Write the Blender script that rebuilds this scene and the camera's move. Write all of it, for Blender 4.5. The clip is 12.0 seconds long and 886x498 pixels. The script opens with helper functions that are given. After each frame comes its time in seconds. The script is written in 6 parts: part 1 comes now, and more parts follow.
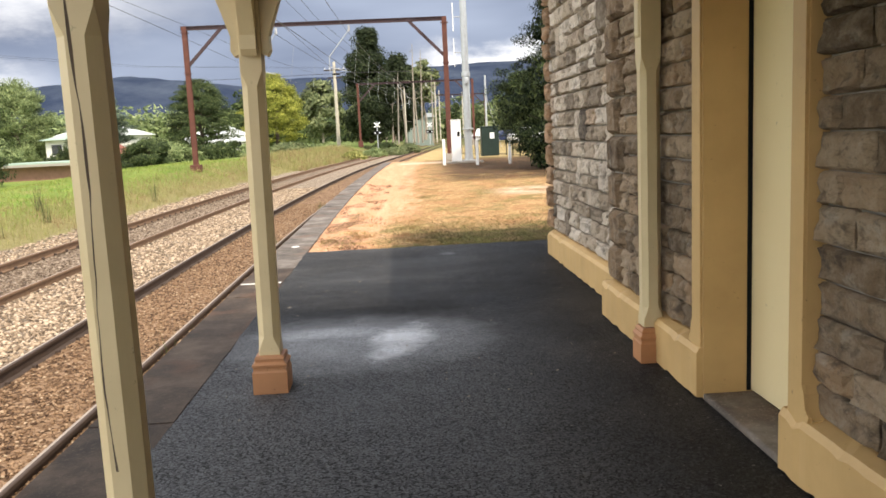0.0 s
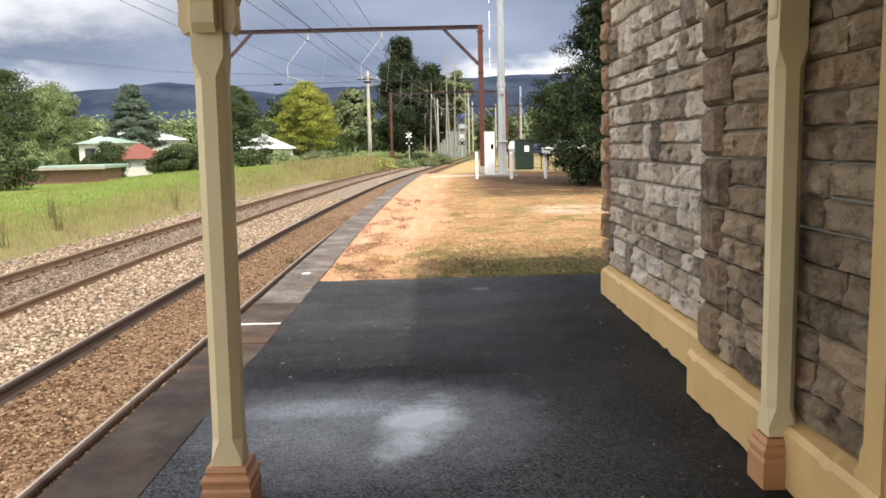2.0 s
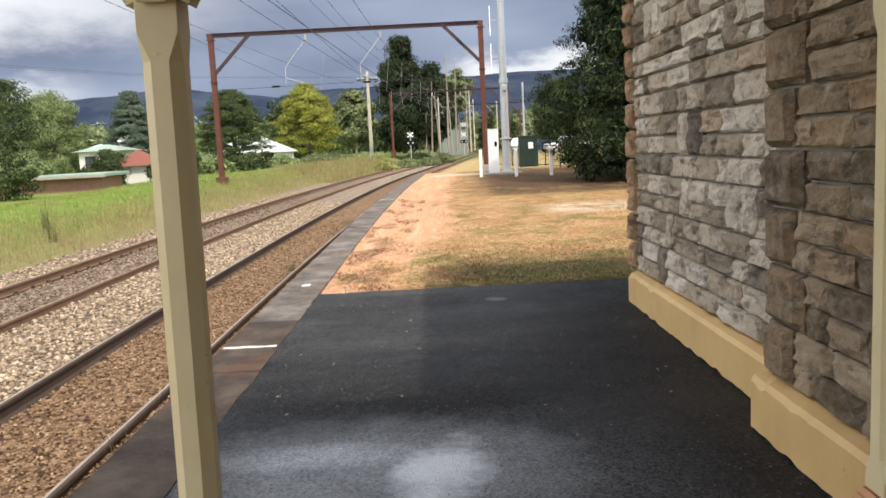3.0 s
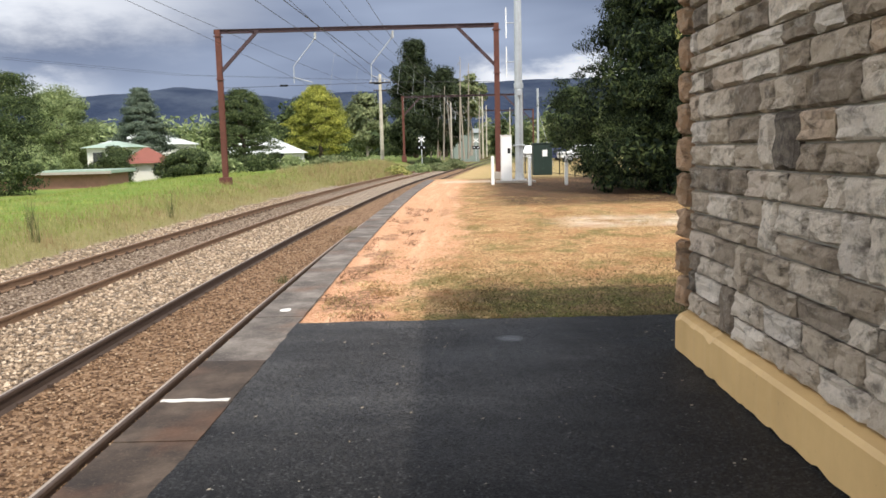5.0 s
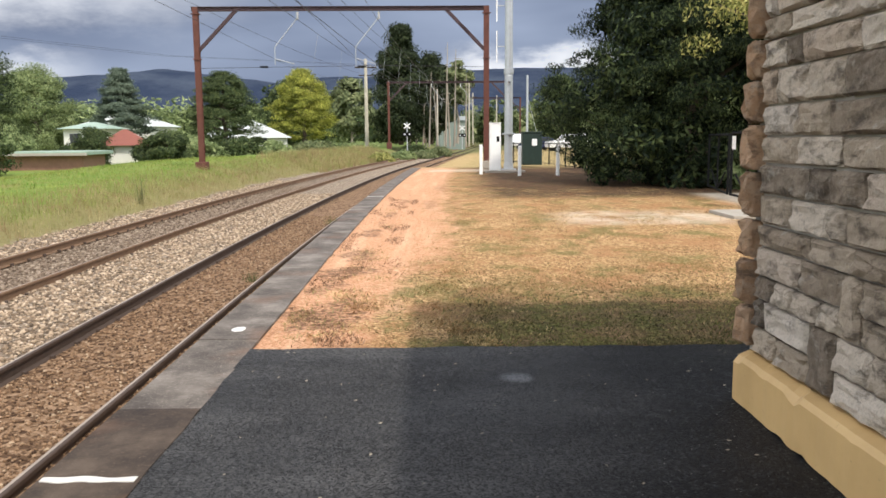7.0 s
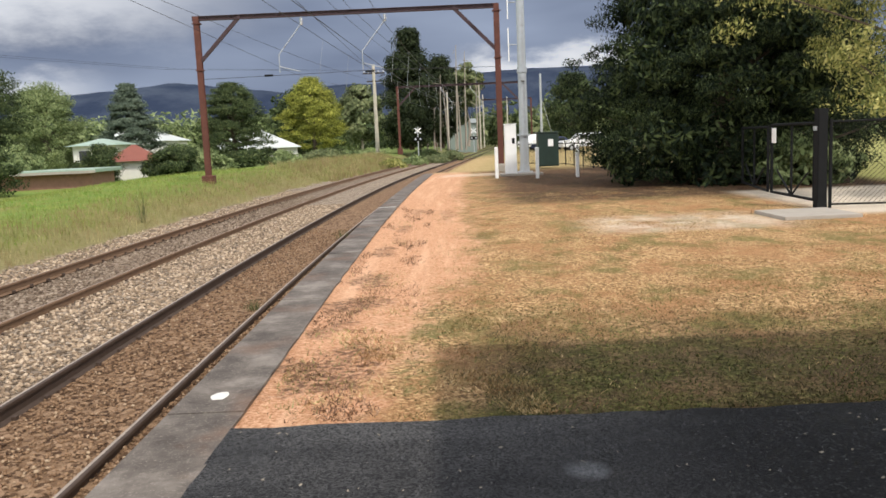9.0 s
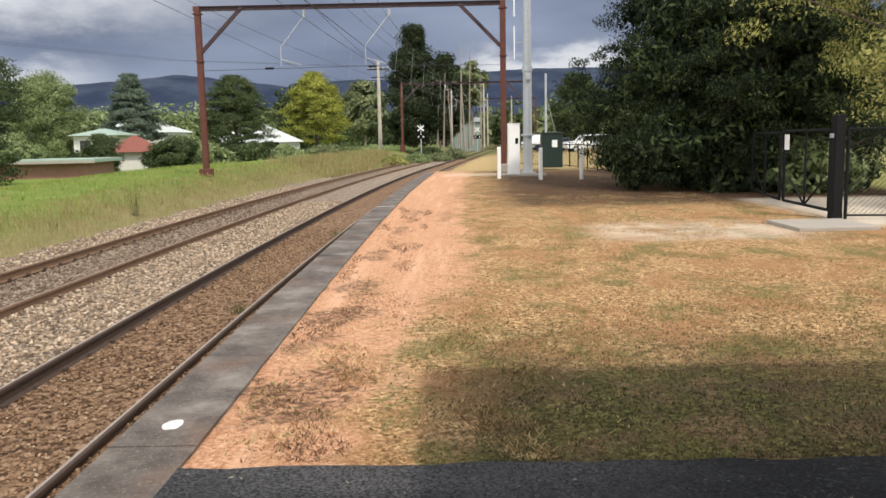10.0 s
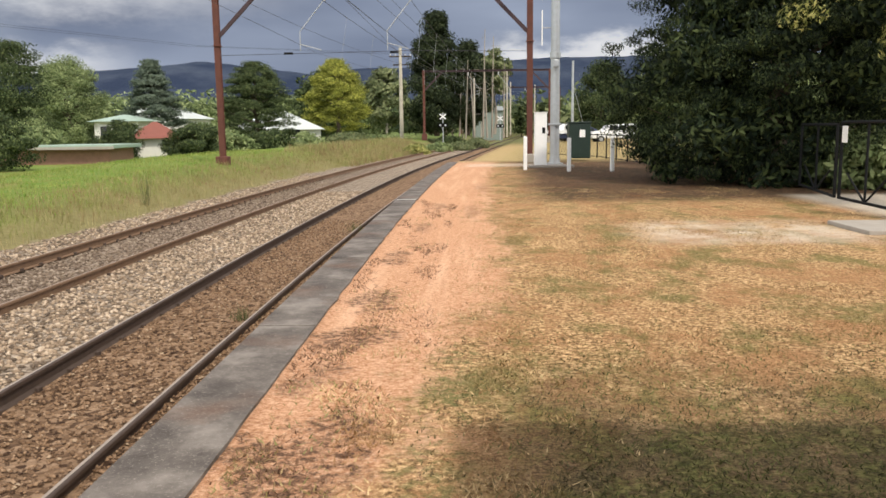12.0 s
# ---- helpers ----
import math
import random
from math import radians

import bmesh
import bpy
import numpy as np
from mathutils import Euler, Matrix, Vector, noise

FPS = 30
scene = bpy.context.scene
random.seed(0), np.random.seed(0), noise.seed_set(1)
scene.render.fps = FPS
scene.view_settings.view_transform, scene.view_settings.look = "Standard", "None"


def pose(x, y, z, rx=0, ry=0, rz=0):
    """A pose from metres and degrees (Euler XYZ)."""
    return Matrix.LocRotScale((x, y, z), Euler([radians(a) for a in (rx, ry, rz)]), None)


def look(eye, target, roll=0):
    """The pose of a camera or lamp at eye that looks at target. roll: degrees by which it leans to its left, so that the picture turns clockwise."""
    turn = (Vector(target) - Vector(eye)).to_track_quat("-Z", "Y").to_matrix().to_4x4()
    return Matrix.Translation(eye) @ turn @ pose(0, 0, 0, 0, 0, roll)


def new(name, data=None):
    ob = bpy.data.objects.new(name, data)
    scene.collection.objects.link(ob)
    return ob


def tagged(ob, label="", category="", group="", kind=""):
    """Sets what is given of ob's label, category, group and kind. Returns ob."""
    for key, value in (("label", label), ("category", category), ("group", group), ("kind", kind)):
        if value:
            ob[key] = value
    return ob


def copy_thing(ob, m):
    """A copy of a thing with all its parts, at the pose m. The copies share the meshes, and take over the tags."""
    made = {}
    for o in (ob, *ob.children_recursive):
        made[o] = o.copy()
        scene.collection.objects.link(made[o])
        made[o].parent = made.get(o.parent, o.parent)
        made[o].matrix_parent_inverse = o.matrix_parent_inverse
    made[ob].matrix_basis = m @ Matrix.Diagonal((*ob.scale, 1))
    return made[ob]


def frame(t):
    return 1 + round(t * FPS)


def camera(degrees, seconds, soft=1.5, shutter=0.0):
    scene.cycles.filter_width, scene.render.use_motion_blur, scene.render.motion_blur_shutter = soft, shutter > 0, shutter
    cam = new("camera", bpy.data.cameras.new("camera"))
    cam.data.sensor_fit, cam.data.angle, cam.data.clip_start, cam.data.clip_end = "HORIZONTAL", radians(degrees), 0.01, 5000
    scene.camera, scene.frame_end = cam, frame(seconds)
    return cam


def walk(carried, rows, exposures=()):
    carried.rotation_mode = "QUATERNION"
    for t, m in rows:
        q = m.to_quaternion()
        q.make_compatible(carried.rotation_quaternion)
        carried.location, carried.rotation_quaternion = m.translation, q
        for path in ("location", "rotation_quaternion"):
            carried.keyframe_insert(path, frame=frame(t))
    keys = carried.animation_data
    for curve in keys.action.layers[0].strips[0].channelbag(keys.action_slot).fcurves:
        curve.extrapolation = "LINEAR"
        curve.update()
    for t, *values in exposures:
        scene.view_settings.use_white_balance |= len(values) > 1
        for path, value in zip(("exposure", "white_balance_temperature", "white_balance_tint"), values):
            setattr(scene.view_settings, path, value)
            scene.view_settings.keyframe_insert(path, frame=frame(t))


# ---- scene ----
cam = camera(57.2, 12.0, soft=1.6)
METRES, EYE, TILT, LEAN, TURN = 8.55, 1.53, -0.6, 0.1, -2.7
ROWS = [
    (0.0, 0.0, 0.0, 0.0, -0.34, -7.54, 2.54),
    (0.5, 0.0027, 0.0463, 0.0035, 0.62, -7.45, 1.42),
    (1.0, -0.0053, 0.0917, 0.003, 1.09, -7.15, 1.23),
    (1.5, -0.0066, 0.1347, 0.0035, 0.92, -6.75, 1.54),
    (2.0, -0.0039, 0.1826, 0.0054, 1.9, -6.69, 1.29),
    (2.5, -0.012, 0.2291, 0.0046, 2.39, -6.71, 2.05),
    (3.0, -0.0147, 0.2698, 0.0056, 2.0, -6.76, 2.76),
    (3.5, -0.0107, 0.3121, 0.0074, 2.73, -6.19, 2.44),
    (5.5, -0.0185, 0.4808, 0.0053, 2.54, -6.57, 0.92),
    (6.0, -0.0265, 0.5219, 0.007, 1.42, -6.94, 1.15),
    (6.5, -0.0257, 0.567, 0.0052, 1.06, -7.09, 0.35),
    (7.0, -0.0301, 0.6072, 0.007, 1.78, -7.24, 0.26),
    (9.0, -0.0469, 0.7716, 0.0116, 2.54, -6.98, 2.38),
    (9.5, -0.0465, 0.8112, 0.0107, 1.92, -6.75, 1.77),
    (10.0, -0.042, 0.8479, 0.0128, 2.79, -7.1, 1.01),
    (10.5, -0.0509, 0.8853, 0.0123, 2.68, -7.59, 0.87),
    (11.0, -0.0567, 0.9179, 0.014, 1.71, -7.96, 0.69),
    (11.5, -0.0537, 0.9543, 0.016, 2.66, -7.98, 0.61),
    (12.0, -0.06, 0.9923, 0.015, 4.28, -7.87, 0.55),
]
walk(cam, [(t, pose(0, 0, EYE, TILT, LEAN, TURN) @ pose(METRES * x, METRES * y, METRES * z, 90 + pitch, roll, yaw)) for t, x, y, z, yaw, pitch, roll in ROWS], exposures=((0.0, 0.05, 6750, 10), (2.0, -0.08, 6600, 10), (3.0, -0.24, 6520, 10), (4.5, -0.28, 6400, 10), (6.0, -0.33, 6350, 10), (7.2, -0.37, 6350, 10), (9.0, -0.58, 6400, 10), (10.5, -0.58, 6500, 10), (12.0, -0.58, 6600, 10)))

# ---- world and sun ----
SUN_DIR = Vector((1.6, -2.5, 3.75)).normalized()
sun = new("sun", bpy.data.lights.new("sun", "SUN"))
sun.data.energy, sun.data.angle, sun.data.color = 4.3, radians(1.3), (1.0, 0.93, 0.82)
sun.matrix_world = look((20, -30, 45), Vector((20, -30, 45)) - SUN_DIR)

world = bpy.data.worlds.new("world")
scene.world = world
world.use_nodes = True
wn, wl = world.node_tree.nodes, world.node_tree.links
wn.clear()
w_out, w_bg = wn.new("ShaderNodeOutputWorld"), wn.new("ShaderNodeBackground")
w_sky = wn.new("ShaderNodeTexSky")
w_sky.sky_type, w_sky.sun_disc = "NISHITA", False
w_sky.sun_elevation = math.asin(SUN_DIR.z)
w_sky.sun_rotation = math.atan2(SUN_DIR.x, SUN_DIR.y)
w_tc, w_sep = wn.new("ShaderNodeTexCoord"), wn.new("ShaderNodeSeparateXYZ")
wl.new(w_tc.outputs["Generated"], w_sep.inputs[0])


def wmath(op, a, b=None, c=None, clamp=False):
    n = wn.new("ShaderNodeMath")
    n.operation, n.use_clamp = op, clamp
    for i, v in enumerate((a, b, c)):
        if v is None:
            continue
        if isinstance(v, (int, float)):
            n.inputs[i].default_value = v
        else:
            wl.new(v, n.inputs[i])
    return n.outputs[0]


def wband(v, lo, hi):
    n = wn.new("ShaderNodeMapRange")
    n.interpolation_type = "SMOOTHSTEP"
    wl.new(v, n.inputs[0])
    n.inputs[1].default_value, n.inputs[2].default_value = lo, hi
    return n.outputs[0]


def wnoise(scale, detail, rough, sx, sz):
    mp = wn.new("ShaderNodeCombineXYZ")
    wl.new(wmath("MULTIPLY", w_az, sx), mp.inputs[0]), wl.new(wmath("MULTIPLY", w_el, sz), mp.inputs[1])
    n = wn.new("ShaderNodeTexNoise")
    n.inputs["Scale"].default_value, n.inputs["Detail"].default_value, n.inputs["Roughness"].default_value = scale, detail, rough
    wl.new(mp.outputs[0], n.inputs["Vector"])
    return n.outputs["Fac"]


# a smooth blue-grey storm layer, drawn out sideways, seen by bearing and height
w_az, w_el = wmath("ARCTAN2", w_sep.outputs[0], w_sep.outputs[1]), w_sep.outputs[2]
w_ramp = wn.new("ShaderNodeValToRGB")
w_ramp.color_ramp.elements[0].position, w_ramp.color_ramp.elements[0].color = 0.33, (0.225, 0.280, 0.42, 1)
w_ramp.color_ramp.elements[1].position, w_ramp.color_ramp.elements[1].color = 0.70, (0.54, 0.63, 0.82, 1)
wl.new(wnoise(1.0, 4, 0.42, 2.4, 11.0), w_ramp.inputs[0])
# broken bright cloud where the layer lifts off the range, and thin cloud high over the west
w_rag = wmath("MULTIPLY", wmath("SUBTRACT", wnoise(1.0, 6, 0.6, 14.0, 34.0), 0.5), 0.075)
w_er = wmath("ADD", w_el, w_rag)
w_lift = wmath("MULTIPLY", wmath("SUBTRACT", 1.0, wband(w_er, 0.080, 0.112)), wmath("MULTIPLY", wband(w_az, 0.0, 0.07), wmath("SUBTRACT", 1.0, wband(w_az, 0.20, 0.34))))
w_west = wmath("MULTIPLY", wmath("SUBTRACT", 1.0, wband(w_er, 0.070, 0.102)), wmath("SUBTRACT", 1.0, wband(w_az, -0.46, -0.36)))
w_high = wmath("MULTIPLY", wband(w_er, 0.108, 0.170), wmath("SUBTRACT", 1.0, wband(w_az, -0.46, -0.14)))
w_gap = wmath("MAXIMUM", wmath("MAXIMUM", w_lift, wmath("MULTIPLY", w_west, 0.75)), wmath("MULTIPLY", w_high, 0.9))
w_mixb = wn.new("ShaderNodeMix")
w_mixb.data_type = "RGBA"
wl.new(w_gap, w_mixb.inputs[0]), wl.new(w_ramp.outputs[0], w_mixb.inputs[6])
w_mixb.inputs[7].default_value = (1.15, 1.17, 1.22, 1)
# behind the storm front, towards the sun and the west, the cloud is thin and bright
w_dot = wn.new("ShaderNodeVectorMath")
w_dot.operation = "DOT_PRODUCT"
w_dot.inputs[1].default_value = SUN_DIR
wl.new(w_tc.outputs["Generated"], w_dot.inputs[0])
w_dot2 = wn.new("ShaderNodeVectorMath")
w_dot2.operation = "DOT_PRODUCT"
w_dot2.inputs[1].default_value = Vector((-0.55, -0.68, 0.48)).normalized()
wl.new(w_tc.outputs["Generated"], w_dot2.inputs[0])
w_open = wmath("MULTIPLY", wmath("MAXIMUM", wmath("ADD", w_dot.outputs["Value"], 0.12), wmath("ADD", w_dot2.outputs["Value"], 0.30)), 1.4, clamp=True)
w_skyc = wn.new("ShaderNodeMix")
w_skyc.data_type = "RGBA"
w_scale = wn.new("ShaderNodeVectorMath")
w_scale.operation = "SCALE"
w_scale.inputs["Scale"].default_value = 0.16
wl.new(w_sky.outputs[0], w_scale.inputs[0])
w_add = wn.new("ShaderNodeMix")
w_add.data_type, w_add.blend_type = "RGBA", "ADD"
w_add.inputs[0].default_value = 1.0
wl.new(w_scale.outputs[0], w_add.inputs[6])
w_add.inputs[7].default_value = (1.60, 1.52, 1.40, 1)
wl.new(w_open, w_skyc.inputs[0]), wl.new(w_mixb.outputs[2], w_skyc.inputs[6]), wl.new(w_add.outputs[2], w_skyc.inputs[7])
wl.new(w_skyc.outputs[2], w_bg.inputs[0])
w_bg.inputs[1].default_value = 1.0
wl.new(w_bg.outputs[0], w_out.inputs[0])


# ---- materials ----
class Mat:
    """A small builder for node materials."""

    def __init__(self, name, rough=0.8, metal=0.0, spec=0.5):
        self.m = bpy.data.materials.new(name)
        self.m.use_nodes = True
        self.t = self.m.node_tree
        self.b = self.t.nodes["Principled BSDF"]
        self.b.inputs["Roughness"].default_value = rough
        self.b.inputs["Metallic"].default_value = metal
        self.b.inputs["Specular IOR Level"].default_value = spec
        self.coord = None

    def node(self, kind, **sets):
        n = self.t.nodes.new(kind)
        for k, v in sets.items():
            n.inputs[k.replace("_", " ")].default_value = v
        return n

    def link(self, a, b):
        self.t.links.new(a, b)

    def co(self, kind="Object"):
        if self.coord is None:
            self.coord = self.node("ShaderNodeTexCoord")
        return self.coord.outputs[kind]

    def noise(self, scale, detail=4, rough=0.55, kind="Object", stretch=None, dist=0.0):
        n = self.node("ShaderNodeTexNoise", Scale=scale, Detail=detail, Roughness=rough, Distortion=dist)
        src = self.co(kind)
        if stretch:
            mp = self.node("ShaderNodeMapping", Scale=stretch)
            self.link(src, mp.inputs["Vector"])
            src = mp.outputs[0]
        self.link(src, n.inputs["Vector"])
        return n.outputs["Fac"]

    def ramp(self, fac, *stops):
        r = self.node("ShaderNodeValToRGB")
        e = r.color_ramp.elements
        while len(e) < len(stops):
            e.new(0.5)
        for s, (p, c) in zip(e, stops):
            s.position = p
            s.color = (*c, 1) if not isinstance(c, (int, float)) else (c, c, c, 1)
        self.link(fac, r.inputs[0])
        return r.outputs[0]

    def math(self, op, a, b=0.0, clamp=False):
        n = self.node("ShaderNodeMath")
        n.operation, n.use_clamp = op, clamp
        for i, v in enumerate((a, b)):
            if isinstance(v, (int, float)):
                n.inputs[i].default_value = v
            else:
                self.link(v, n.inputs[i])
        return n.outputs[0]

    def mix(self, fac, a, b, mode="MIX"):
        n = self.node("ShaderNodeMix")
        n.data_type, n.blend_type = "RGBA", mode
        for i, v in ((0, fac), (6, a), (7, b)):
            if isinstance(v, (int, float)):
                n.inputs[i].default_value = v
            elif isinstance(v, tuple):
                n.inputs[i].default_value = (*v, 1)
            else:
                self.link(v, n.inputs[i])
        return n.outputs[2]

    def random(self):
        return self.node("ShaderNodeObjectInfo").outputs["Random"]

    def island(self):
        return self.node("ShaderNodeNewGeometry").outputs["Random Per Island"]

    def color(self, c):
        if isinstance(c, tuple):
            self.b.inputs["Base Color"].default_value = (*c, 1)
        else:
            self.link(c, self.b.inputs["Base Color"])
        return self

    def rough(self, r):
        self.link(r, self.b.inputs["Roughness"])
        return self

    def bump(self, height, strength=0.3, distance=0.01):
        n = self.node("ShaderNodeBump", Strength=strength, Distance=distance)
        self.link(height, n.inputs["Height"])
        self.link(n.outputs[0], self.b.inputs["Normal"])
        return self


def painted(name, base, dirt, rough=0.5, scale=3.0):
    """Old gloss paint: faint brush marks, chips and grime."""
    k = Mat(name, rough)
    tone = k.noise(scale, 6)
    c = k.mix(k.ramp(tone, (0.35, 0.0), (0.75, 0.45)), base, dirt)
    chips = k.ramp(k.noise(26, 5, 0.7), (0.66, 0.0), (0.72, 0.7))
    c = k.mix(chips, c, tuple(v * 0.55 for v in dirt))
    k.color(c).bump(k.noise(60, 3, stretch=(1, 1, 0.15)), 0.15, 0.004)
    return k.m


def simple(name, base, var=0.25, rough=0.7, metal=0.0, scale=8.0, bump=0.2):
    k = Mat(name, rough, metal)
    dark = tuple(v * (1 - var) for v in base)
    lite = tuple(min(1, v * (1 + var)) for v in base)
    k.color(k.mix(k.noise(scale, 6, 0.6), dark, lite)).bump(k.noise(scale * 8, 4), bump, 0.005)
    return k.m


def leafy(name, dark, mid, lite, rough=0.6):
    k = Mat(name, rough, spec=0.14)
    c = k.ramp(k.island(), (0.0, dark), (0.55, mid), (1.0, lite))
    big = k.noise(0.6, 3)
    k.color(k.mix(k.ramp(big, (0.35, 0.5), (0.65, 0.0)), c, dark))
    k.b.inputs["Transmission Weight"].default_value = 0.0
    tr = k.node("ShaderNodeBsdfTranslucent")
    k.link(c, tr.inputs["Color"])
    ms = k.node("ShaderNodeMixShader", Fac=0.25)
    out = k.t.nodes["Material Output"]
    k.link(k.b.outputs[0], ms.inputs[1]), k.link(tr.outputs[0], ms.inputs[2]), k.link(ms.outputs[0], out.inputs[0])
    return k.m


def stone_mat(name, stops, stain=0.5):
    """Rock-faced sandstone: each block its own tone, with grain, black weathering and pale scuffs."""
    k = Mat(name, 0.93, spec=0.2)
    place = k.node("ShaderNodeNewGeometry").outputs["Position"]

    def n(scale, detail, rough, stretch=(1, 1, 1)):
        mp = k.node("ShaderNodeMapping", Scale=stretch)
        k.link(place, mp.inputs["Vector"])
        t = k.node("ShaderNodeTexNoise", Scale=scale, Detail=detail, Roughness=rough)
        k.link(mp.outputs[0], t.inputs["Vector"])
        return t.outputs["Fac"]

    c = k.ramp(k.random(), *stops)
    c = k.mix(k.ramp(n(11, 7, 0.7), (0.42, 0.0), (0.60, 0.6)), c, k.mix(0.5, c, (0.50, 0.42, 0.33)))
    c = k.mix(k.ramp(n(7, 7, 0.72, (1, 1, 1.7)), (0.35, 0.7), (0.50, 0.0)), c, (0.06, 0.048, 0.04))
    c = k.mix(k.ramp(n(5, 7, 0.7, (1, 1, 2.0)), (0.56, 0.0), (0.70, stain)), c, (0.60, 0.55, 0.48))
    c = k.mix(k.ramp(n(70, 5, 0.7), (0.35, 0.22), (0.5, 0.0)), c, (0.08, 0.065, 0.05))
    k.color(c)
    k.bump(k.math("ADD", n(13, 7, 0.72), k.math("MULTIPLY", n(70, 5, 0.7), 0.2)), 0.9, 0.055)
    return k.m


M_CREAM = painted("cream_paint", (0.66, 0.545, 0.33), (0.45, 0.355, 0.20))
M_GOLD = painted("gold_paint", (0.60, 0.40, 0.175), (0.36, 0.225, 0.09))
M_TERRA = painted("terracotta_paint", (0.46, 0.22, 0.10), (0.25, 0.11, 0.05))
M_DOOR = painted("door_cream_paint", (0.84, 0.71, 0.43), (0.76, 0.62, 0.36), 0.4, 1.2)
M_STONE = stone_mat("weathered_sandstone", ((0.0, (0.11, 0.076, 0.048)), (0.3, (0.22, 0.155, 0.10)), (0.62, (0.32, 0.228, 0.15)), (0.82, (0.43, 0.325, 0.225)), (1.0, (0.35, 0.225, 0.13))), 0.35)
M_STONE_PALE = stone_mat("pale_sandstone", ((0.0, (0.10, 0.082, 0.068)), (0.18, (0.30, 0.235, 0.175)), (0.5, (0.49, 0.40, 0.31)), (0.8, (0.73, 0.64, 0.54)), (0.9, (0.60, 0.53, 0.46)), (1.0, (0.46, 0.32, 0.21))), 0.6)
M_QUOIN = stone_mat("brown_sandstone", ((0.0, (0.27, 0.165, 0.095)), (0.5, (0.38, 0.235, 0.14)), (1.0, (0.48, 0.30, 0.18))), 0.3)
M_QUOINGREY = stone_mat("dressed_quoin_sandstone", ((0.0, (0.13, 0.085, 0.052)), (0.5, (0.21, 0.14, 0.086)), (1.0, (0.30, 0.205, 0.128))), 0.35)
M_MORTAR = simple("grey_mortar", (0.33, 0.30, 0.265), 0.25, 0.95, scale=12)
M_RAIL = simple("rusty_rail_steel", (0.075, 0.05, 0.037), 0.4, 0.7, 0.3, 9)
M_RAILTOP = simple("worn_rail_head", (0.36, 0.29, 0.23), 0.3, 0.45, 0.35, 5, 0.05)
M_OLDRAIL = simple("brown_rusted_rail", (0.19, 0.115, 0.068), 0.4, 0.8, 0.2, 9)
M_OLDRAILTOP = simple("dull_rail_head", (0.30, 0.22, 0.16), 0.25, 0.45, 0.6, 5, 0.05)
M_RUST = simple("red_oxide_steel", (0.105, 0.034, 0.022), 0.5, 0.75, 0.1, 5)
M_RUSTDARK = simple("weathered_purple_steel", (0.050, 0.026, 0.030), 0.4, 0.7, 0.1, 5)
M_GALV = simple("galvanised_steel", (0.42, 0.44, 0.46), 0.2, 0.45, 0.55, 6, 0.1)
M_WHITE = simple("white_enamel", (0.86, 0.86, 0.84), 0.1, 0.45, 0.0, 4, 0.1)
M_GREENBOX = simple("dark_green_enamel", (0.016, 0.032, 0.025), 0.3, 0.45, 0.0, 4, 0.1)
M_BLACK = simple("black_paint", (0.010, 0.0105, 0.011), 0.3, 0.8, 0.0, 6, 0.1)
M_BLACK.node_tree.nodes["Principled BSDF"].inputs["Specular IOR Level"].default_value = 0.15
M_TIMBER = simple("creosoted_timber", (0.045, 0.035, 0.028), 0.5, 0.9, 0.0, 7)
M_POLE = simple("grey_timber_pole", (0.52, 0.47, 0.38), 0.35, 0.9, 0.0, 4)
M_BARK = simple("bark", (0.10, 0.075, 0.055), 0.5, 0.95, 0.0, 6, 0.6)
M_PALEBARK = simple("pale_bark", (0.30, 0.26, 0.21), 0.4, 0.9, 0.0, 6, 0.4)
M_WIRE = simple("wire", (0.05, 0.05, 0.055), 0.2, 0.5, 0.6)
M_CONC = simple("old_concrete", (0.33, 0.295, 0.25), 0.25, 0.95, 0.0, 3, 0.4)
M_ROOFGREEN = simple("pale_green_roof_sheet", (0.30, 0.39, 0.32), 0.15, 0.5, 0.1, 2)
M_ROOFRED = simple("red_roof_sheet", (0.20, 0.06, 0.038), 0.2, 0.6, 0.0, 2)
M_ROOFWHITE = simple("white_roof_sheet", (0.50, 0.53, 0.50), 0.1, 0.5, 0.0, 2)
M_RENDERWALL = simple("white_rendered_wall", (0.70, 0.68, 0.63), 0.1, 0.9, 0.0, 2)
M_BRICK = simple("dull_red_brick", (0.24, 0.13, 0.09), 0.3, 0.9, 0.0, 6)
M_INSUL = simple("white_porcelain", (0.75, 0.75, 0.75), 0.05, 0.25)
M_GLASSDARK = simple("dark_window_glass", (0.03, 0.035, 0.04), 0.2, 0.08)
M_TYRE = simple("tyre_rubber", (0.02, 0.02, 0.02), 0.2, 0.85)
M_CARWHITE = simple("white_car_paint", (0.75, 0.76, 0.76), 0.04, 0.25)
M_CARBLUE = simple("dark_blue_car_paint", (0.03, 0.04, 0.09), 0.1, 0.25)
M_LEAF_CYP = leafy("cypress_foliage", (0.006, 0.012, 0.006), (0.018, 0.032, 0.013), (0.13, 0.165, 0.06))
M_LEAF_PINE = leafy("dark_pine_foliage", (0.012, 0.019, 0.009), (0.032, 0.047, 0.02), (0.085, 0.105, 0.045))
M_LEAF_GOLD = leafy("golden_foliage", (0.06, 0.08, 0.013), (0.29, 0.31, 0.05), (0.72, 0.68, 0.15))
M_LEAF_MID = leafy("mid_green_foliage", (0.09, 0.125, 0.05), (0.23, 0.285, 0.115), (0.42, 0.47, 0.22))
M_LEAF_DARK = leafy("dark_green_foliage", (0.022, 0.036, 0.014), (0.062, 0.088, 0.032), (0.16, 0.19, 0.07))
M_LEAF_FIR = leafy("blue_green_foliage", (0.06, 0.085, 0.062), (0.12, 0.155, 0.11), (0.22, 0.26, 0.18))
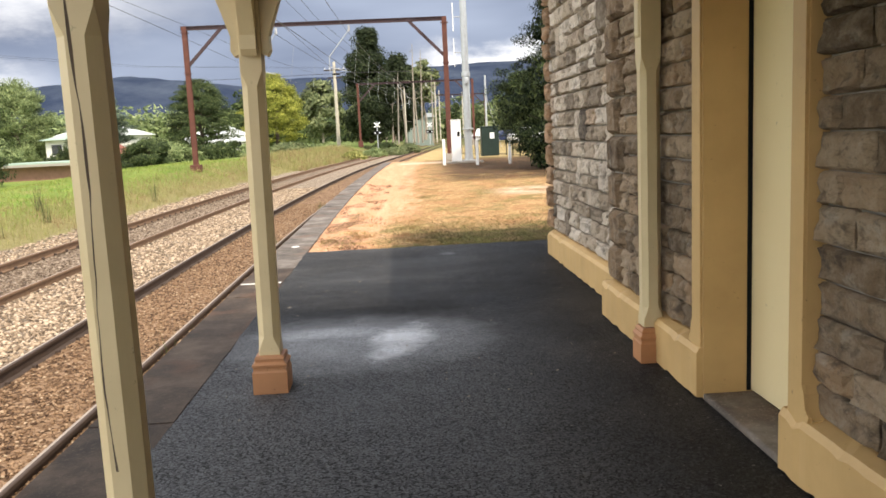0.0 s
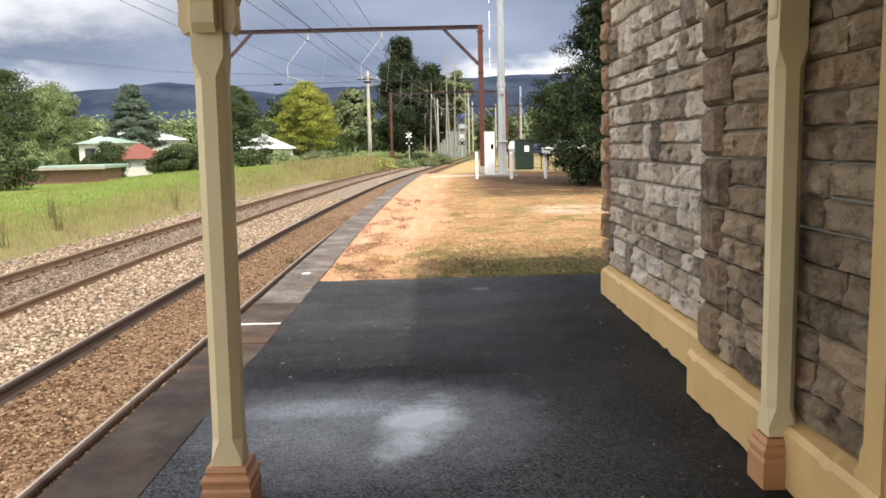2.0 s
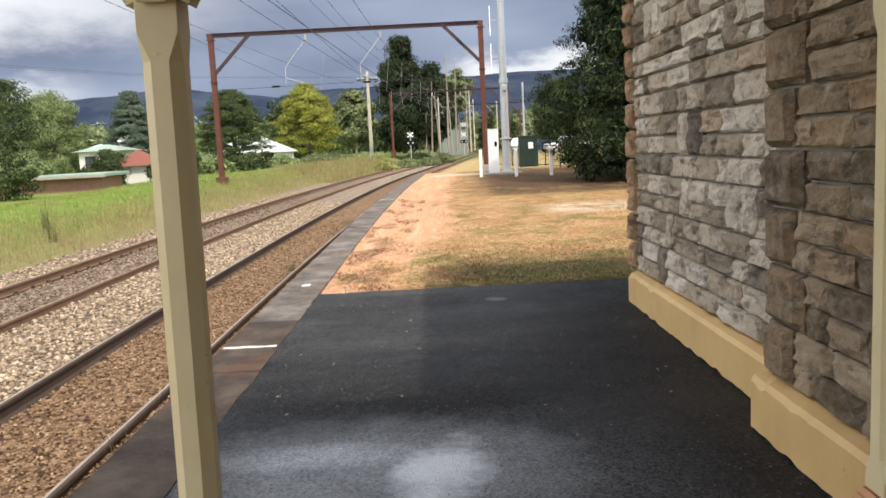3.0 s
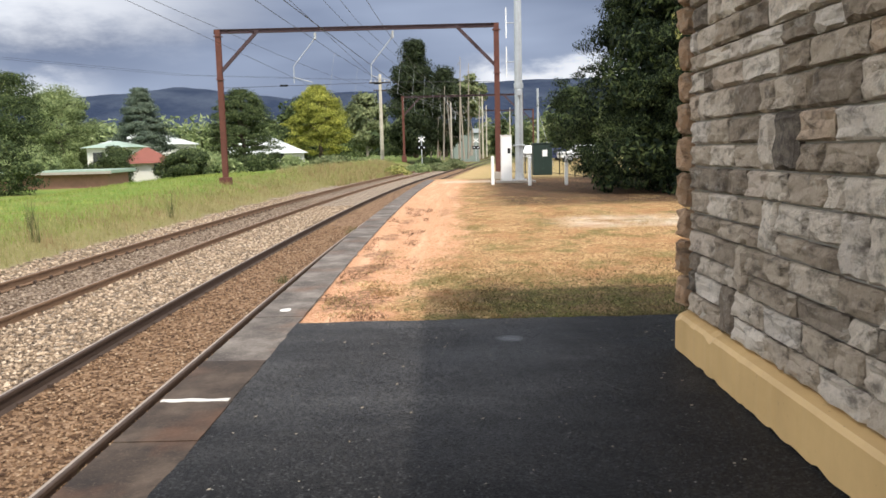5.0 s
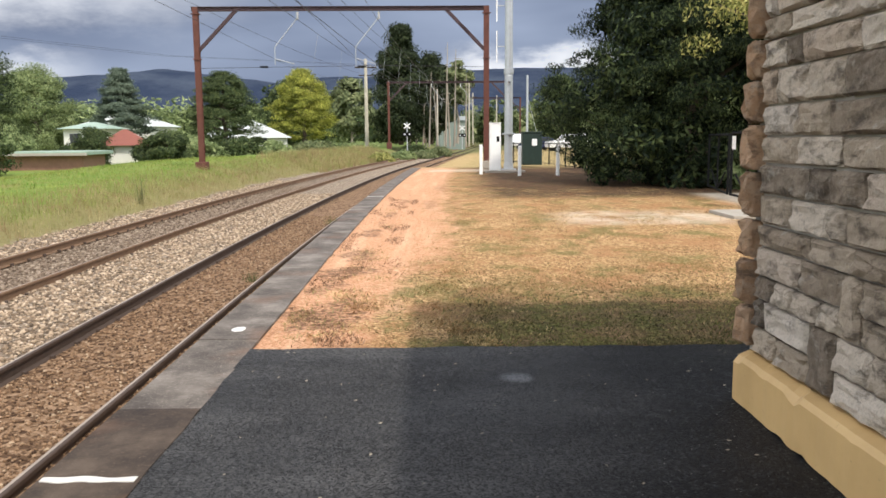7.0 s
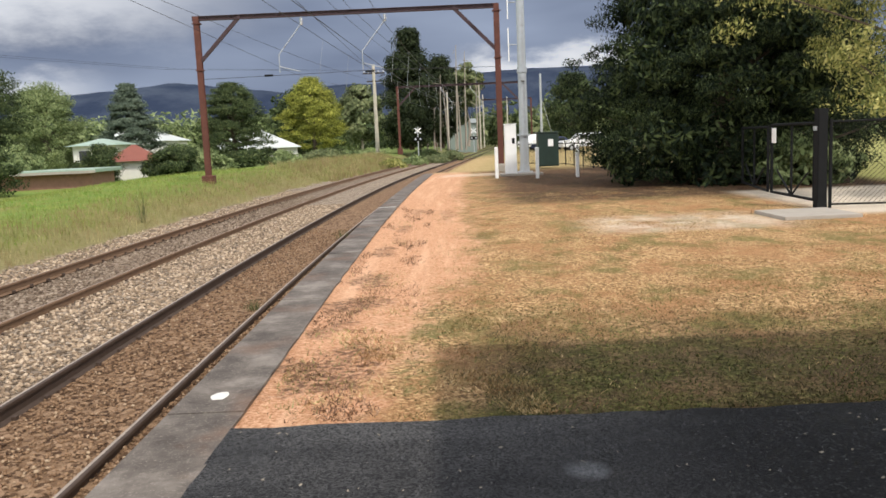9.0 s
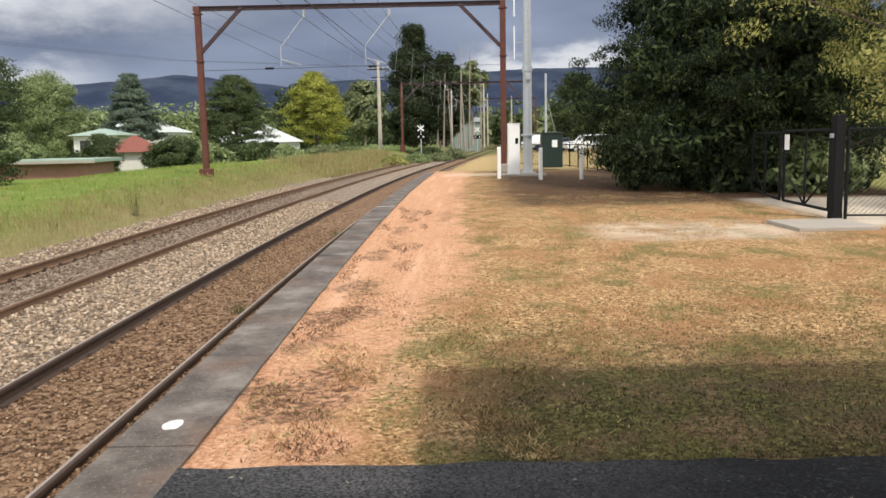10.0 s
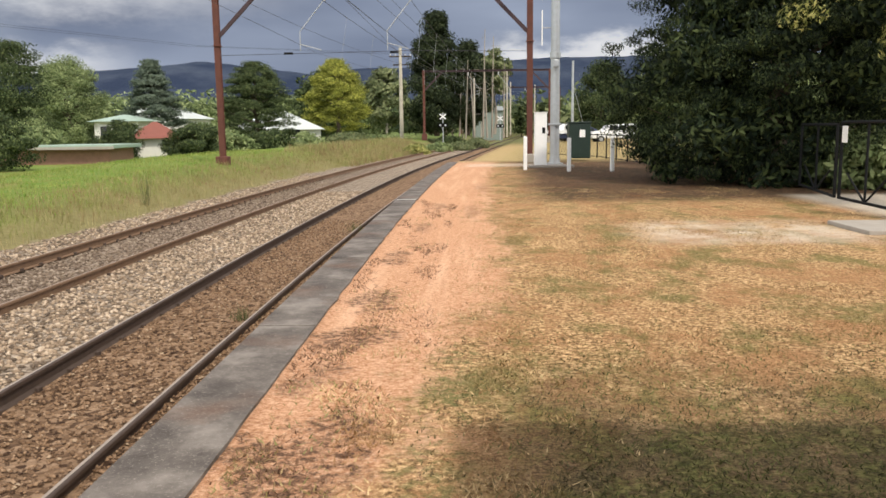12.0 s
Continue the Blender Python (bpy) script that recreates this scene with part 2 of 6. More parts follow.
M_LEAF_YEL = leafy("yellowing_foliage", (0.10, 0.12, 0.03), (0.31, 0.31, 0.095), (0.66, 0.60, 0.23))
M_LEAF_GREY = leafy("grey_green_foliage", (0.08, 0.10, 0.045), (0.17, 0.20, 0.09), (0.31, 0.33, 0.16))


def bend(y):
    """Sideways shift of the line's long right-hand curve."""
    return 0.00082 * max(0.0, min(y, 75.0) - 14.0) ** 2 + 0.1 * max(0.0, y - 75.0)


def smooth(v, a, b):
    t = min(1.0, max(0.0, (v - a) / (b - a)))
    return t * t * (3 - 2 * t)


def ground_z(u, y):
    """Height of the ground at u metres across from the curved line's datum, y metres on."""
    far_level = 0.02 * max(0.0, min(y, 110) - 44)
    if u < -1.62:
        bed = -0.84 + 0.055 * smooth(-u, 6.1, 7.9)
        bank = 0.05 + 0.02 * max(-14.0, min(y, 52) - 44) + 0.004 * max(0.0, min(-u, 40) - 12)
        side = smooth(-u, 9.2, 12.4)
        return bed + (bank - bed) * side - 1.5 * smooth(-u, 16.5, 29.0)
    ramp = smooth(y, 46, 62) * smooth(4.0 - u, 0.0, 3.0)
    return -0.012 - 0.55 * ramp + far_level * smooth(u, 6, 14) * 0.6


# ---- ground materials in (across, along) coordinates ----
def ground_material():
    k = Mat("ground_cover", 0.95, spec=0.15)
    uv = k.co("UV")
    sep = k.node("ShaderNodeSeparateXYZ")
    k.link(uv, sep.inputs[0])
    u, v = sep.outputs[0], sep.outputs[1]
    wob = k.math("MULTIPLY", k.math("SUBTRACT", k.noise(0.9, 5, 0.6), 0.5), 1.6)
    uw = k.math("ADD", u, wob)
    fine = k.noise(55, 4, 0.75)
    mid = k.noise(7, 5, 0.65)
    big = k.noise(0.8, 4, 0.6)

    def step(x, a, b):
        r = k.node("ShaderNodeMapRange")
        r.interpolation_type = "SMOOTHSTEP"
        for i, s in enumerate((x, a, b)):
            if isinstance(s, (int, float)):
                r.inputs[i].default_value = s
            else:
                k.link(s, r.inputs[i])
        return r.outputs[0]

    # track ballast: brown inside the rails, pale grey between the tracks
    cells = k.node("ShaderNodeTexVoronoi", Scale=17.0)
    k.link(k.co("Object"), cells.inputs["Vector"])
    tone = k.node("ShaderNodeSeparateColor")
    k.link(cells.outputs["Color"], tone.inputs[0])
    pale = k.ramp(tone.outputs[0], (0.0, (0.085, 0.062, 0.043)), (0.5, (0.24, 0.185, 0.135)), (1.0, (0.44, 0.36, 0.275)))
    brown = k.ramp(tone.outputs[1], (0.0, (0.06, 0.033, 0.019)), (0.5, (0.205, 0.125, 0.072)), (1.0, (0.34, 0.225, 0.14)))
    grey = k.ramp(tone.outputs[2], (0.0, (0.085, 0.06, 0.042)), (0.5, (0.19, 0.14, 0.10)), (1.0, (0.33, 0.26, 0.195)))
    ub = k.math("ADD", u, k.math("MULTIPLY", wob, 0.15))
    ballast = k.mix(step(ub, -4.4, -4.15), pale, brown)
    ballast = k.mix(step(ub, -6.4, -6.2), grey, ballast)
    ballast = k.mix(step(ub, -8.05, -7.85), pale, ballast)
    # green bank
    green = k.ramp(k.noise(0.5, 6, 0.65), (0.34, (0.25, 0.225, 0.075)), (0.46, (0.19, 0.235, 0.05)), (0.56, (0.15, 0.24, 0.045)), (0.68, (0.28, 0.33, 0.07)))
    green = k.mix(k.ramp(fine, (0.35, 0.35), (0.65, 0.0)), green, (0.05, 0.07, 0.015))
    straw = k.ramp(mid, (0.3, (0.17, 0.15, 0.06)), (0.7, (0.27, 0.235, 0.105)))
    bank = k.mix(step(uw, -12.6, -10.4), green, straw)
    col = k.mix(step(uw, -9.75, -9.35), bank, ballast)
    # orange gravel path, dry lawn, damp moss by the asphalt with shade in its colour
    gravel = k.ramp(k.noise(34, 6, 0.78), (0.36, (0.30, 0.135, 0.065)), (0.5, (0.54, 0.29, 0.16)), (0.64, (0.72, 0.46, 0.30)))
    tracks = k.noise(1.3, 4, 0.6, "UV", (3.0, 0.16, 1))
    gravel = k.mix(k.ramp(tracks, (0.5, 0.0), (0.7, 0.6)), gravel, (0.72, 0.45, 0.29))

    def spot(cu, cv, ru, rv, power=1.0):
        du = k.math("DIVIDE", k.math("SUBTRACT", u, cu), ru)
        dv = k.math("DIVIDE", k.math("SUBTRACT", v, cv), rv)
        d = k.math("ADD", k.math("MULTIPLY", du, du), k.math("MULTIPLY", dv, dv))
        d = k.math("ADD", d, k.math("MULTIPLY", k.math("SUBTRACT", k.noise(2.3, 8, 0.78), 0.5), 6.5))
        return k.math("MULTIPLY", k.math("SUBTRACT", 1.0, d, True), power)

    burnt = spot(-0.99, 15.9, 0.30, 0.6, 1.6)
    for args in ((-1.0, 14.5, 0.36, 0.45, 1.6), (-0.98, 18.4, 0.20, 0.75, 1.0), (-0.95, 12.2, 0.42, 0.7, 1.7), (-0.85, 21.5, 0.16, 0.8, 0.8), (-0.75, 25.0, 0.18, 1.0, 0.8), (-1.1, 13.5, 0.25, 0.5, 0.8), (-0.1, 24.0, 0.2, 1.6, 0.6), (0.1, 30.0, 0.25, 2.0, 0.5)):
        burnt = k.math("MAXIMUM", burnt, spot(*args))
    lawn = k.ramp(k.noise(26, 7, 0.8), (0.40, (0.06, 0.034, 0.015)), (0.5, (0.35, 0.205, 0.092)), (0.60, (0.74, 0.50, 0.26)))
    warm = k.noise(0.9, 7, 0.75, "UV", (1.1, 0.7, 1))
    lawn = k.mix(k.ramp(warm, (0.48, 0.0), (0.57, 0.85)), lawn, k.ramp(fine, (0.38, (0.14, 0.062, 0.024)), (0.62, (0.50, 0.275, 0.13))))
    lawn = k.mix(k.ramp(k.noise(1.0, 7, 0.72, "UV", (1.2, 0.7, 1)), (0.50, 0.0), (0.60, 0.75)), lawn, k.ramp(fine, (0.40, (0.045, 0.042, 0.014)), (0.60, (0.22, 0.20, 0.062))))
    scuff = k.math("MULTIPLY", step(v, 18.8, 20.2), k.math("SUBTRACT", 1.0, step(v, 21.2, 22.6)))
    scuff = k.math("MULTIPLY", scuff, k.math("MULTIPLY", step(u, 1.9, 3.0), k.math("SUBTRACT", 1.0, step(u, 5.0, 6.4))))
    lawn = k.mix(k.math("MULTIPLY", scuff, k.ramp(k.noise(1.6, 5, 0.6), (0.35, 0.1), (0.6, 0.9))), lawn, (0.56, 0.46, 0.35))
    # mossy band, its colour darkened to deepen the building's cast shadow
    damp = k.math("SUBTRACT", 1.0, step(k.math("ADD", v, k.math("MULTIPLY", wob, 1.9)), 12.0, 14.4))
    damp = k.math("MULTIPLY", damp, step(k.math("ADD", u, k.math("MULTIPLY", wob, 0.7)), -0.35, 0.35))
    shaded_moss = k.ramp(k.noise(20, 6, 0.8), (0.40, (0.008, 0.009, 0.003)), (0.5, (0.046, 0.054, 0.013)), (0.60, (0.16, 0.16, 0.05)))
    shaded_moss = k.mix(k.ramp(k.noise(1.5, 5, 0.6), (0.45, 0.0), (0.56, 0.85)), shaded_moss, k.ramp(fine, (0.40, (0.022, 0.014, 0.009)), (0.60, (0.17, 0.12, 0.065))))
    lawn = k.mix(k.math("MULTIPLY", damp, k.ramp(big, (0.3, 1.0), (0.7, 0.6))), lawn, shaded_moss)
    # needle litter by the cypress, with the tree's shadow painted into its dark tones
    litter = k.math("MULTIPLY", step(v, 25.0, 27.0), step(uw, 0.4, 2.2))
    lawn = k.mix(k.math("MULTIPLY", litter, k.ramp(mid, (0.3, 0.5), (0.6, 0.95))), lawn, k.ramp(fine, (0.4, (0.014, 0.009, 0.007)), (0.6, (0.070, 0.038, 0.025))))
    edge = k.math("ADD", u, k.math("MULTIPLY", k.math("SUBTRACT", k.noise(1.9, 8, 0.78), 0.5), 2.9))
    edge = k.math("SUBTRACT", edge, k.math("MULTIPLY", step(v, 11.5, 18.0), 0.85))
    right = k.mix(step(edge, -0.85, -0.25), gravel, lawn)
    right = k.mix(k.math("MULTIPLY", k.math("MINIMUM", burnt, 1.0), k.ramp(k.noise(16, 5, 0.75), (0.42, 0.15), (0.56, 1.0))), right, k.ramp(fine, (0.38, (0.05, 0.028, 0.018)), (0.62, (0.22, 0.12, 0.07))))
    mossy = k.math("MAXIMUM", spot(-0.18, 13.6, 0.22, 0.9, 1.2), spot(-0.3, 12.2, 0.25, 0.8, 0.9))
    right = k.mix(k.math("MULTIPLY", k.math("MINIMUM", mossy, 1.0), k.ramp(k.noise(11, 6, 0.75), (0.44, 0.0), (0.56, 0.85))), right, k.ramp(fine, (0.3, (0.075, 0.075, 0.025)), (0.7, (0.20, 0.19, 0.07))))
    verge = k.ramp(mid, (0.4, (0.24, 0.18, 0.075)), (0.6, (0.46, 0.36, 0.17)))
    right = k.mix(k.math("MULTIPLY", step(v, 44.0, 50.0), 0.85), right, verge)
    strip_w = k.math("MULTIPLY", k.math("MULTIPLY", step(v, 41.5, 42.3), k.math("SUBTRACT", 1.0, step(v, 44.0, 45.0))), k.math("MULTIPLY", step(u, -1.2, -0.4), k.math("SUBTRACT", 1.0, step(u, 2.0, 2.6))))
    right = k.mix(k.math("MULTIPLY", strip_w, 0.4), right, (0.62, 0.54, 0.44))
    # pale concrete lane beyond the gate, mown field beside it
    lane = k.math("MULTIPLY", step(u, 6.6, 7.4), k.math("MULTIPLY", step(v, 20.4, 21.2), k.math("SUBTRACT", 1.0, step(v, 26.5, 27.5))))
    right = k.mix(lane, right, k.ramp(fine, (0.35, (0.46, 0.38, 0.29)), (0.65, (0.68, 0.60, 0.49))))
    field = k.math("MULTIPLY", step(u, 11.0, 12.5), step(v, 27.0, 29.0))
    right = k.mix(field, right, k.ramp(mid, (0.3, (0.17, 0.19, 0.05)), (0.7, (0.34, 0.31, 0.12))))
    col = k.mix(step(u, -1.66, -1.60), col, right)
    # far country
    far = k.ramp(k.noise(0.012, 5, 0.6), (0.35, (0.035, 0.05, 0.02)), (0.65, (0.10, 0.13, 0.045)))
    col = k.mix(step(v, 95.0, 130.0), col, k.mix(0.5, far, bank))
    k.color(col)
    h = k.math("ADD", k.math("MULTIPLY", fine, 0.6), k.math("MULTIPLY", cells.outputs["Distance"], k.math("SUBTRACT", 1.0, step(u, -1.8, -1.6))))
    k.bump(h, 0.8, 0.03)
    return k.m


def asphalt_material():
    """Fresh black asphalt, fine aggregate, damp in places, a puddle's sky reflection painted pale near the roof's edge.
    """
    k = Mat("black_asphalt", 0.7, spec=0.2)
    sep = k.node("ShaderNodeSeparateXYZ")
    k.link(k.co("Object"), sep.inputs[0])
    x, y = sep.outputs[0], sep.outputs[1]
    agg = k.node("ShaderNodeTexVoronoi", Scale=95.0)
    k.link(k.co("Object"), agg.inputs["Vector"])
    tone = k.node("ShaderNodeSeparateColor")
    k.link(agg.outputs["Color"], tone.inputs[0])
    c = k.ramp(tone.outputs[0], (0.0, (0.002, 0.002, 0.0025)), (0.6, (0.005, 0.005, 0.006)), (0.84, (0.010, 0.010, 0.0105)), (1.0, (0.060, 0.060, 0.062)))
    flecks = k.noise(45, 2, 0.4)
    c = k.mix(k.ramp(flecks, (0.735, 0.0), (0.75, 0.8)), c, (0.32, 0.31, 0.29))
    dust = k.noise(1.1, 6, 0.6, "Object", (0.45, 1.3, 1))
    # greyer from about y = 7.5 onwards, fading out towards the wall
    dry = k.math("MULTIPLY", k.math("SUBTRACT", k.math("ADD", y, k.math("MULTIPLY", k.noise(1.3, 4, 0.6), 1.5)), 7.9), 0.7, True)
    dry = k.math("MULTIPLY", dry, k.math("SUBTRACT", 1.0, k.math("MULTIPLY", k.math("ADD", k.math("SUBTRACT", x, 0.7), k.math("MULTIPLY", k.noise(1.1, 4, 0.6), 0.8)), 0.9, True)))
    c = k.mix(k.math("MULTIPLY", k.ramp(dust, (0.36, 0.35), (0.66, 1.0)), k.math("ADD", k.math("MULTIPLY", dry, 0.75), 0.12)), c, k.ramp(tone.outputs[2], (0.2, (0.024, 0.0235, 0.0235)), (1.0, (0.145, 0.142, 0.140))))

    # paler speckle before about y = 6.5, fading out towards the wall
    worn = k.math("SUBTRACT", 1.0, k.math("MULTIPLY", k.math("ADD", k.math("SUBTRACT", y, 6.9), k.math("MULTIPLY", k.noise(0.9, 5, 0.6), 1.4)), 1.1), True)
    worn = k.math("MULTIPLY", worn, k.math("SUBTRACT", 1.0, k.math("MULTIPLY", k.math("SUBTRACT", x, 0.45), 1.1, True)))
    c = k.mix(k.math("MULTIPLY", worn, k.ramp(tone.outputs[2], (0.10, 0.0), (1.0, 1.0))), c, (0.14, 0.145, 0.156))

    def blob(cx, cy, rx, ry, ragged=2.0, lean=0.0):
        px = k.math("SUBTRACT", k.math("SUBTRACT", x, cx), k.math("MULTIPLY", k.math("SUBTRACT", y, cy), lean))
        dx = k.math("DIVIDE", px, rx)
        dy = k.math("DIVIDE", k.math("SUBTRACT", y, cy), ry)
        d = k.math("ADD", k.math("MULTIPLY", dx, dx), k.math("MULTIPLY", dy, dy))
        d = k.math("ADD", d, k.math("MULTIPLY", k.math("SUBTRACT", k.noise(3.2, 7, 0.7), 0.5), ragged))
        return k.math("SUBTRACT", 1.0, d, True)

    # puddle: the bright sky it mirrors is painted pale into the base colour
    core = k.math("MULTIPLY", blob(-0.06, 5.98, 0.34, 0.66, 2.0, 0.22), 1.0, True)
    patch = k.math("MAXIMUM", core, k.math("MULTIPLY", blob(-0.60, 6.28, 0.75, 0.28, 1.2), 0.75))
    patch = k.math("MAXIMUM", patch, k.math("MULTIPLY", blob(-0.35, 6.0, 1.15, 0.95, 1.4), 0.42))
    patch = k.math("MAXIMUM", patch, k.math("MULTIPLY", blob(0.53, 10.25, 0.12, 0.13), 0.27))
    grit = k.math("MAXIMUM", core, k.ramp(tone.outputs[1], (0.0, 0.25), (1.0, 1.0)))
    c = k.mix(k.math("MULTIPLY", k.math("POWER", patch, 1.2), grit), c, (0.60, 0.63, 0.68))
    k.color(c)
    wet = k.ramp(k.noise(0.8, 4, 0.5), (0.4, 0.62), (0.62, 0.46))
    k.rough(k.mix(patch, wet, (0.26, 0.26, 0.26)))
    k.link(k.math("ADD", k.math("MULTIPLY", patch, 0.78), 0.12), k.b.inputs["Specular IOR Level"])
    k.bump(k.math("ADD", k.math("MULTIPLY", tone.outputs[1], 0.9), k.math("MULTIPLY", k.noise(120, 3, 0.7), 0.7)), 1.0, 0.011)
    return k.m


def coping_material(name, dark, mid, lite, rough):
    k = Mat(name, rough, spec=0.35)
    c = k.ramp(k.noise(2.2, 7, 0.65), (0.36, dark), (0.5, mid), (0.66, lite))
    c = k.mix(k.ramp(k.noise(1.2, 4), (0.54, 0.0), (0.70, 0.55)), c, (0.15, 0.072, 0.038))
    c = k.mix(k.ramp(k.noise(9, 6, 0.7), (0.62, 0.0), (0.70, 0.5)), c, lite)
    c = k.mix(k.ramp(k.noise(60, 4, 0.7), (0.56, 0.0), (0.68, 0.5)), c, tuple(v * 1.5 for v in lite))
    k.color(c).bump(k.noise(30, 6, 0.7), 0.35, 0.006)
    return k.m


M_GROUND, M_ASPHALT = ground_material(), asphalt_material()
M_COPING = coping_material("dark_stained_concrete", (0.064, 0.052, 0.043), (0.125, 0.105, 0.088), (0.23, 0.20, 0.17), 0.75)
M_COPING_DARK = coping_material("darker_stained_concrete", (0.020, 0.013, 0.009), (0.046, 0.031, 0.021), (0.095, 0.068, 0.048), 0.75)
M_BALLAST = Mat("ballast_stone", 0.95, spec=0.2)
M_BALLAST.color(M_BALLAST.ramp(M_BALLAST.island(), (0.0, (0.10, 0.075, 0.055)), (0.4, (0.25, 0.18, 0.12)), (0.8, (0.42, 0.32, 0.22)), (1.0, (0.58, 0.46, 0.34))))
M_BALLAST.bump(M_BALLAST.noise(40, 4), 0.4, 0.01)
M_BROWNSTONE = Mat("brown_ballast_stone", 0.95, spec=0.2)
M_BROWNSTONE.color(M_BROWNSTONE.ramp(M_BROWNSTONE.island(), (0.0, (0.05, 0.028, 0.017)), (0.5, (0.222, 0.135, 0.077)), (0.9, (0.31, 0.20, 0.12)), (1.0, (0.44, 0.33, 0.22))))
M_GREYSTONE = Mat("soiled_ballast_stone", 0.95, spec=0.2)
M_GREYSTONE.color(M_GREYSTONE.ramp(M_GREYSTONE.island(), (0.0, (0.08, 0.055, 0.038)), (0.5, (0.19, 0.14, 0.10)), (1.0, (0.36, 0.29, 0.22))))
M_BALLAST, M_BROWNSTONE, M_GREYSTONE = M_BALLAST.m, M_BROWNSTONE.m, M_GREYSTONE.m


# ---- mesh helpers ----
def mesh_of(name, verts, faces, material, smooth_shade=False):
    me = bpy.data.meshes.new(name)
    me.from_pydata([tuple(v) for v in verts], [], faces)
    me.update()
    if material:
        me.materials.append(material)
    if smooth_shade:
        me.polygons.foreach_set("use_smooth", [True] * len(me.polygons))
    return me


def mesh_fast(name, verts, size, material):
    """Faces of `size` corners each, every corner its own vertex."""
    n = len(verts)
    me = bpy.data.meshes.new(name)
    me.vertices.add(n), me.loops.add(n), me.polygons.add(n // size)
    me.vertices.foreach_set("co", np.asarray(verts, np.float32).ravel())
    me.loops.foreach_set("vertex_index", np.arange(n, dtype=np.int32))
    me.polygons.foreach_set("loop_start", np.arange(0, n, size, dtype=np.int32))
    me.update(calc_edges=True)
    me.materials.append(material)
    return me


def bm_mesh(name, bm, material, smooth_shade=False):
    me = bpy.data.meshes.new(name)
    bmesh.ops.recalc_face_normals(bm, faces=bm.faces)
    bm.to_mesh(me)
    bm.free()
    if material:
        me.materials.append(material)
    if smooth_shade:
        me.polygons.foreach_set("use_smooth", [True] * len(me.polygons))
    return me


def part(name, bm, material, parent, label="", smooth_shade=False):
    ob = new(name, bm_mesh(name, bm, material, smooth_shade) if isinstance(bm, bmesh.types.BMesh) else bm)
    ob.parent = parent
    if label:
        ob["label"] = label
    return ob


def thing(name, m, label, category, group="", kind=""):
    ob = new(name)
    ob.matrix_world = m
    return tagged(ob, label, category, group, kind)


def box(x0, x1, y0, y1, z0, z1, bevel=0.0, bm=None):
    bm = bm or bmesh.new()
    got = bmesh.ops.create_cube(bm, size=1.0, matrix=Matrix.LocRotScale(((x0 + x1) / 2, (y0 + y1) / 2, (z0 + z1) / 2), None, (x1 - x0, y1 - y0, z1 - z0)))
    if bevel:
        edges = {e for v in got["verts"] for e in v.link_edges}
        bmesh.ops.bevel(bm, geom=list(edges), offset=bevel, segments=2, profile=0.5, affect="EDGES")
    return bm


def tube(p, q, r0, r1=None, sides=8, bm=None):
    """A tapered round bar from p to q."""
    bm = bm or bmesh.new()
    p, q = Vector(p), Vector(q)
    d = q - p
    m = Matrix.Translation((p + q) / 2) @ d.to_track_quat("Z", "Y").to_matrix().to_4x4()
    bmesh.ops.create_cone(bm, cap_ends=True, segments=sides, radius1=r0, radius2=r0 if r1 is None else r1, depth=d.length, matrix=m)
    return bm


def bar(p, q, w, h, bm=None):
    """A square bar from p to q."""
    bm = bm or bmesh.new()
    p, q = Vector(p), Vector(q)
    d = q - p
    m = Matrix.Translation((p + q) / 2) @ d.to_track_quat("Z", "Y").to_matrix().to_4x4() @ Matrix.Diagonal((w, h, d.length, 1))
    bmesh.ops.create_cube(bm, size=1.0, matrix=m)
    return bm


def lathe(rings, sides=12, bm=None, square=False):
    """Rings of (radius, z) joined into a closed body."""
    bm = bm or bmesh.new()
    off = math.pi / 4 if square else 0.0
    if square:
        sides = 4
    loops = []
    for r, z in rings:
        r = r * (math.sqrt(2) if square else 1)
        loops.append([bm.verts.new((r * math.cos(2 * math.pi * i / sides + off), r * math.sin(2 * math.pi * i / sides + off), z)) for i in range(sides)])
    for a, b in zip(loops, loops[1:]):
        for i in range(sides):
            bm.faces.new((a[i], a[(i + 1) % sides], b[(i + 1) % sides], b[i]))
    bm.faces.new(loops[0][::-1]), bm.faces.new(loops[-1])
    return bm


def wire(name, points, radius, material, parent=None):
    cu = bpy.data.curves.new(name, "CURVE")
    cu.dimensions, cu.bevel_depth, cu.bevel_resolution = "3D", radius, 1
    sp = cu.splines.new("POLY")
    sp.points.add(len(points) - 1)
    for s, p in zip(sp.points, points):
        s.co = (*p, 1)
    cu.materials.append(material)
    ob = new(name, cu)
    ob.parent = parent
    return ob


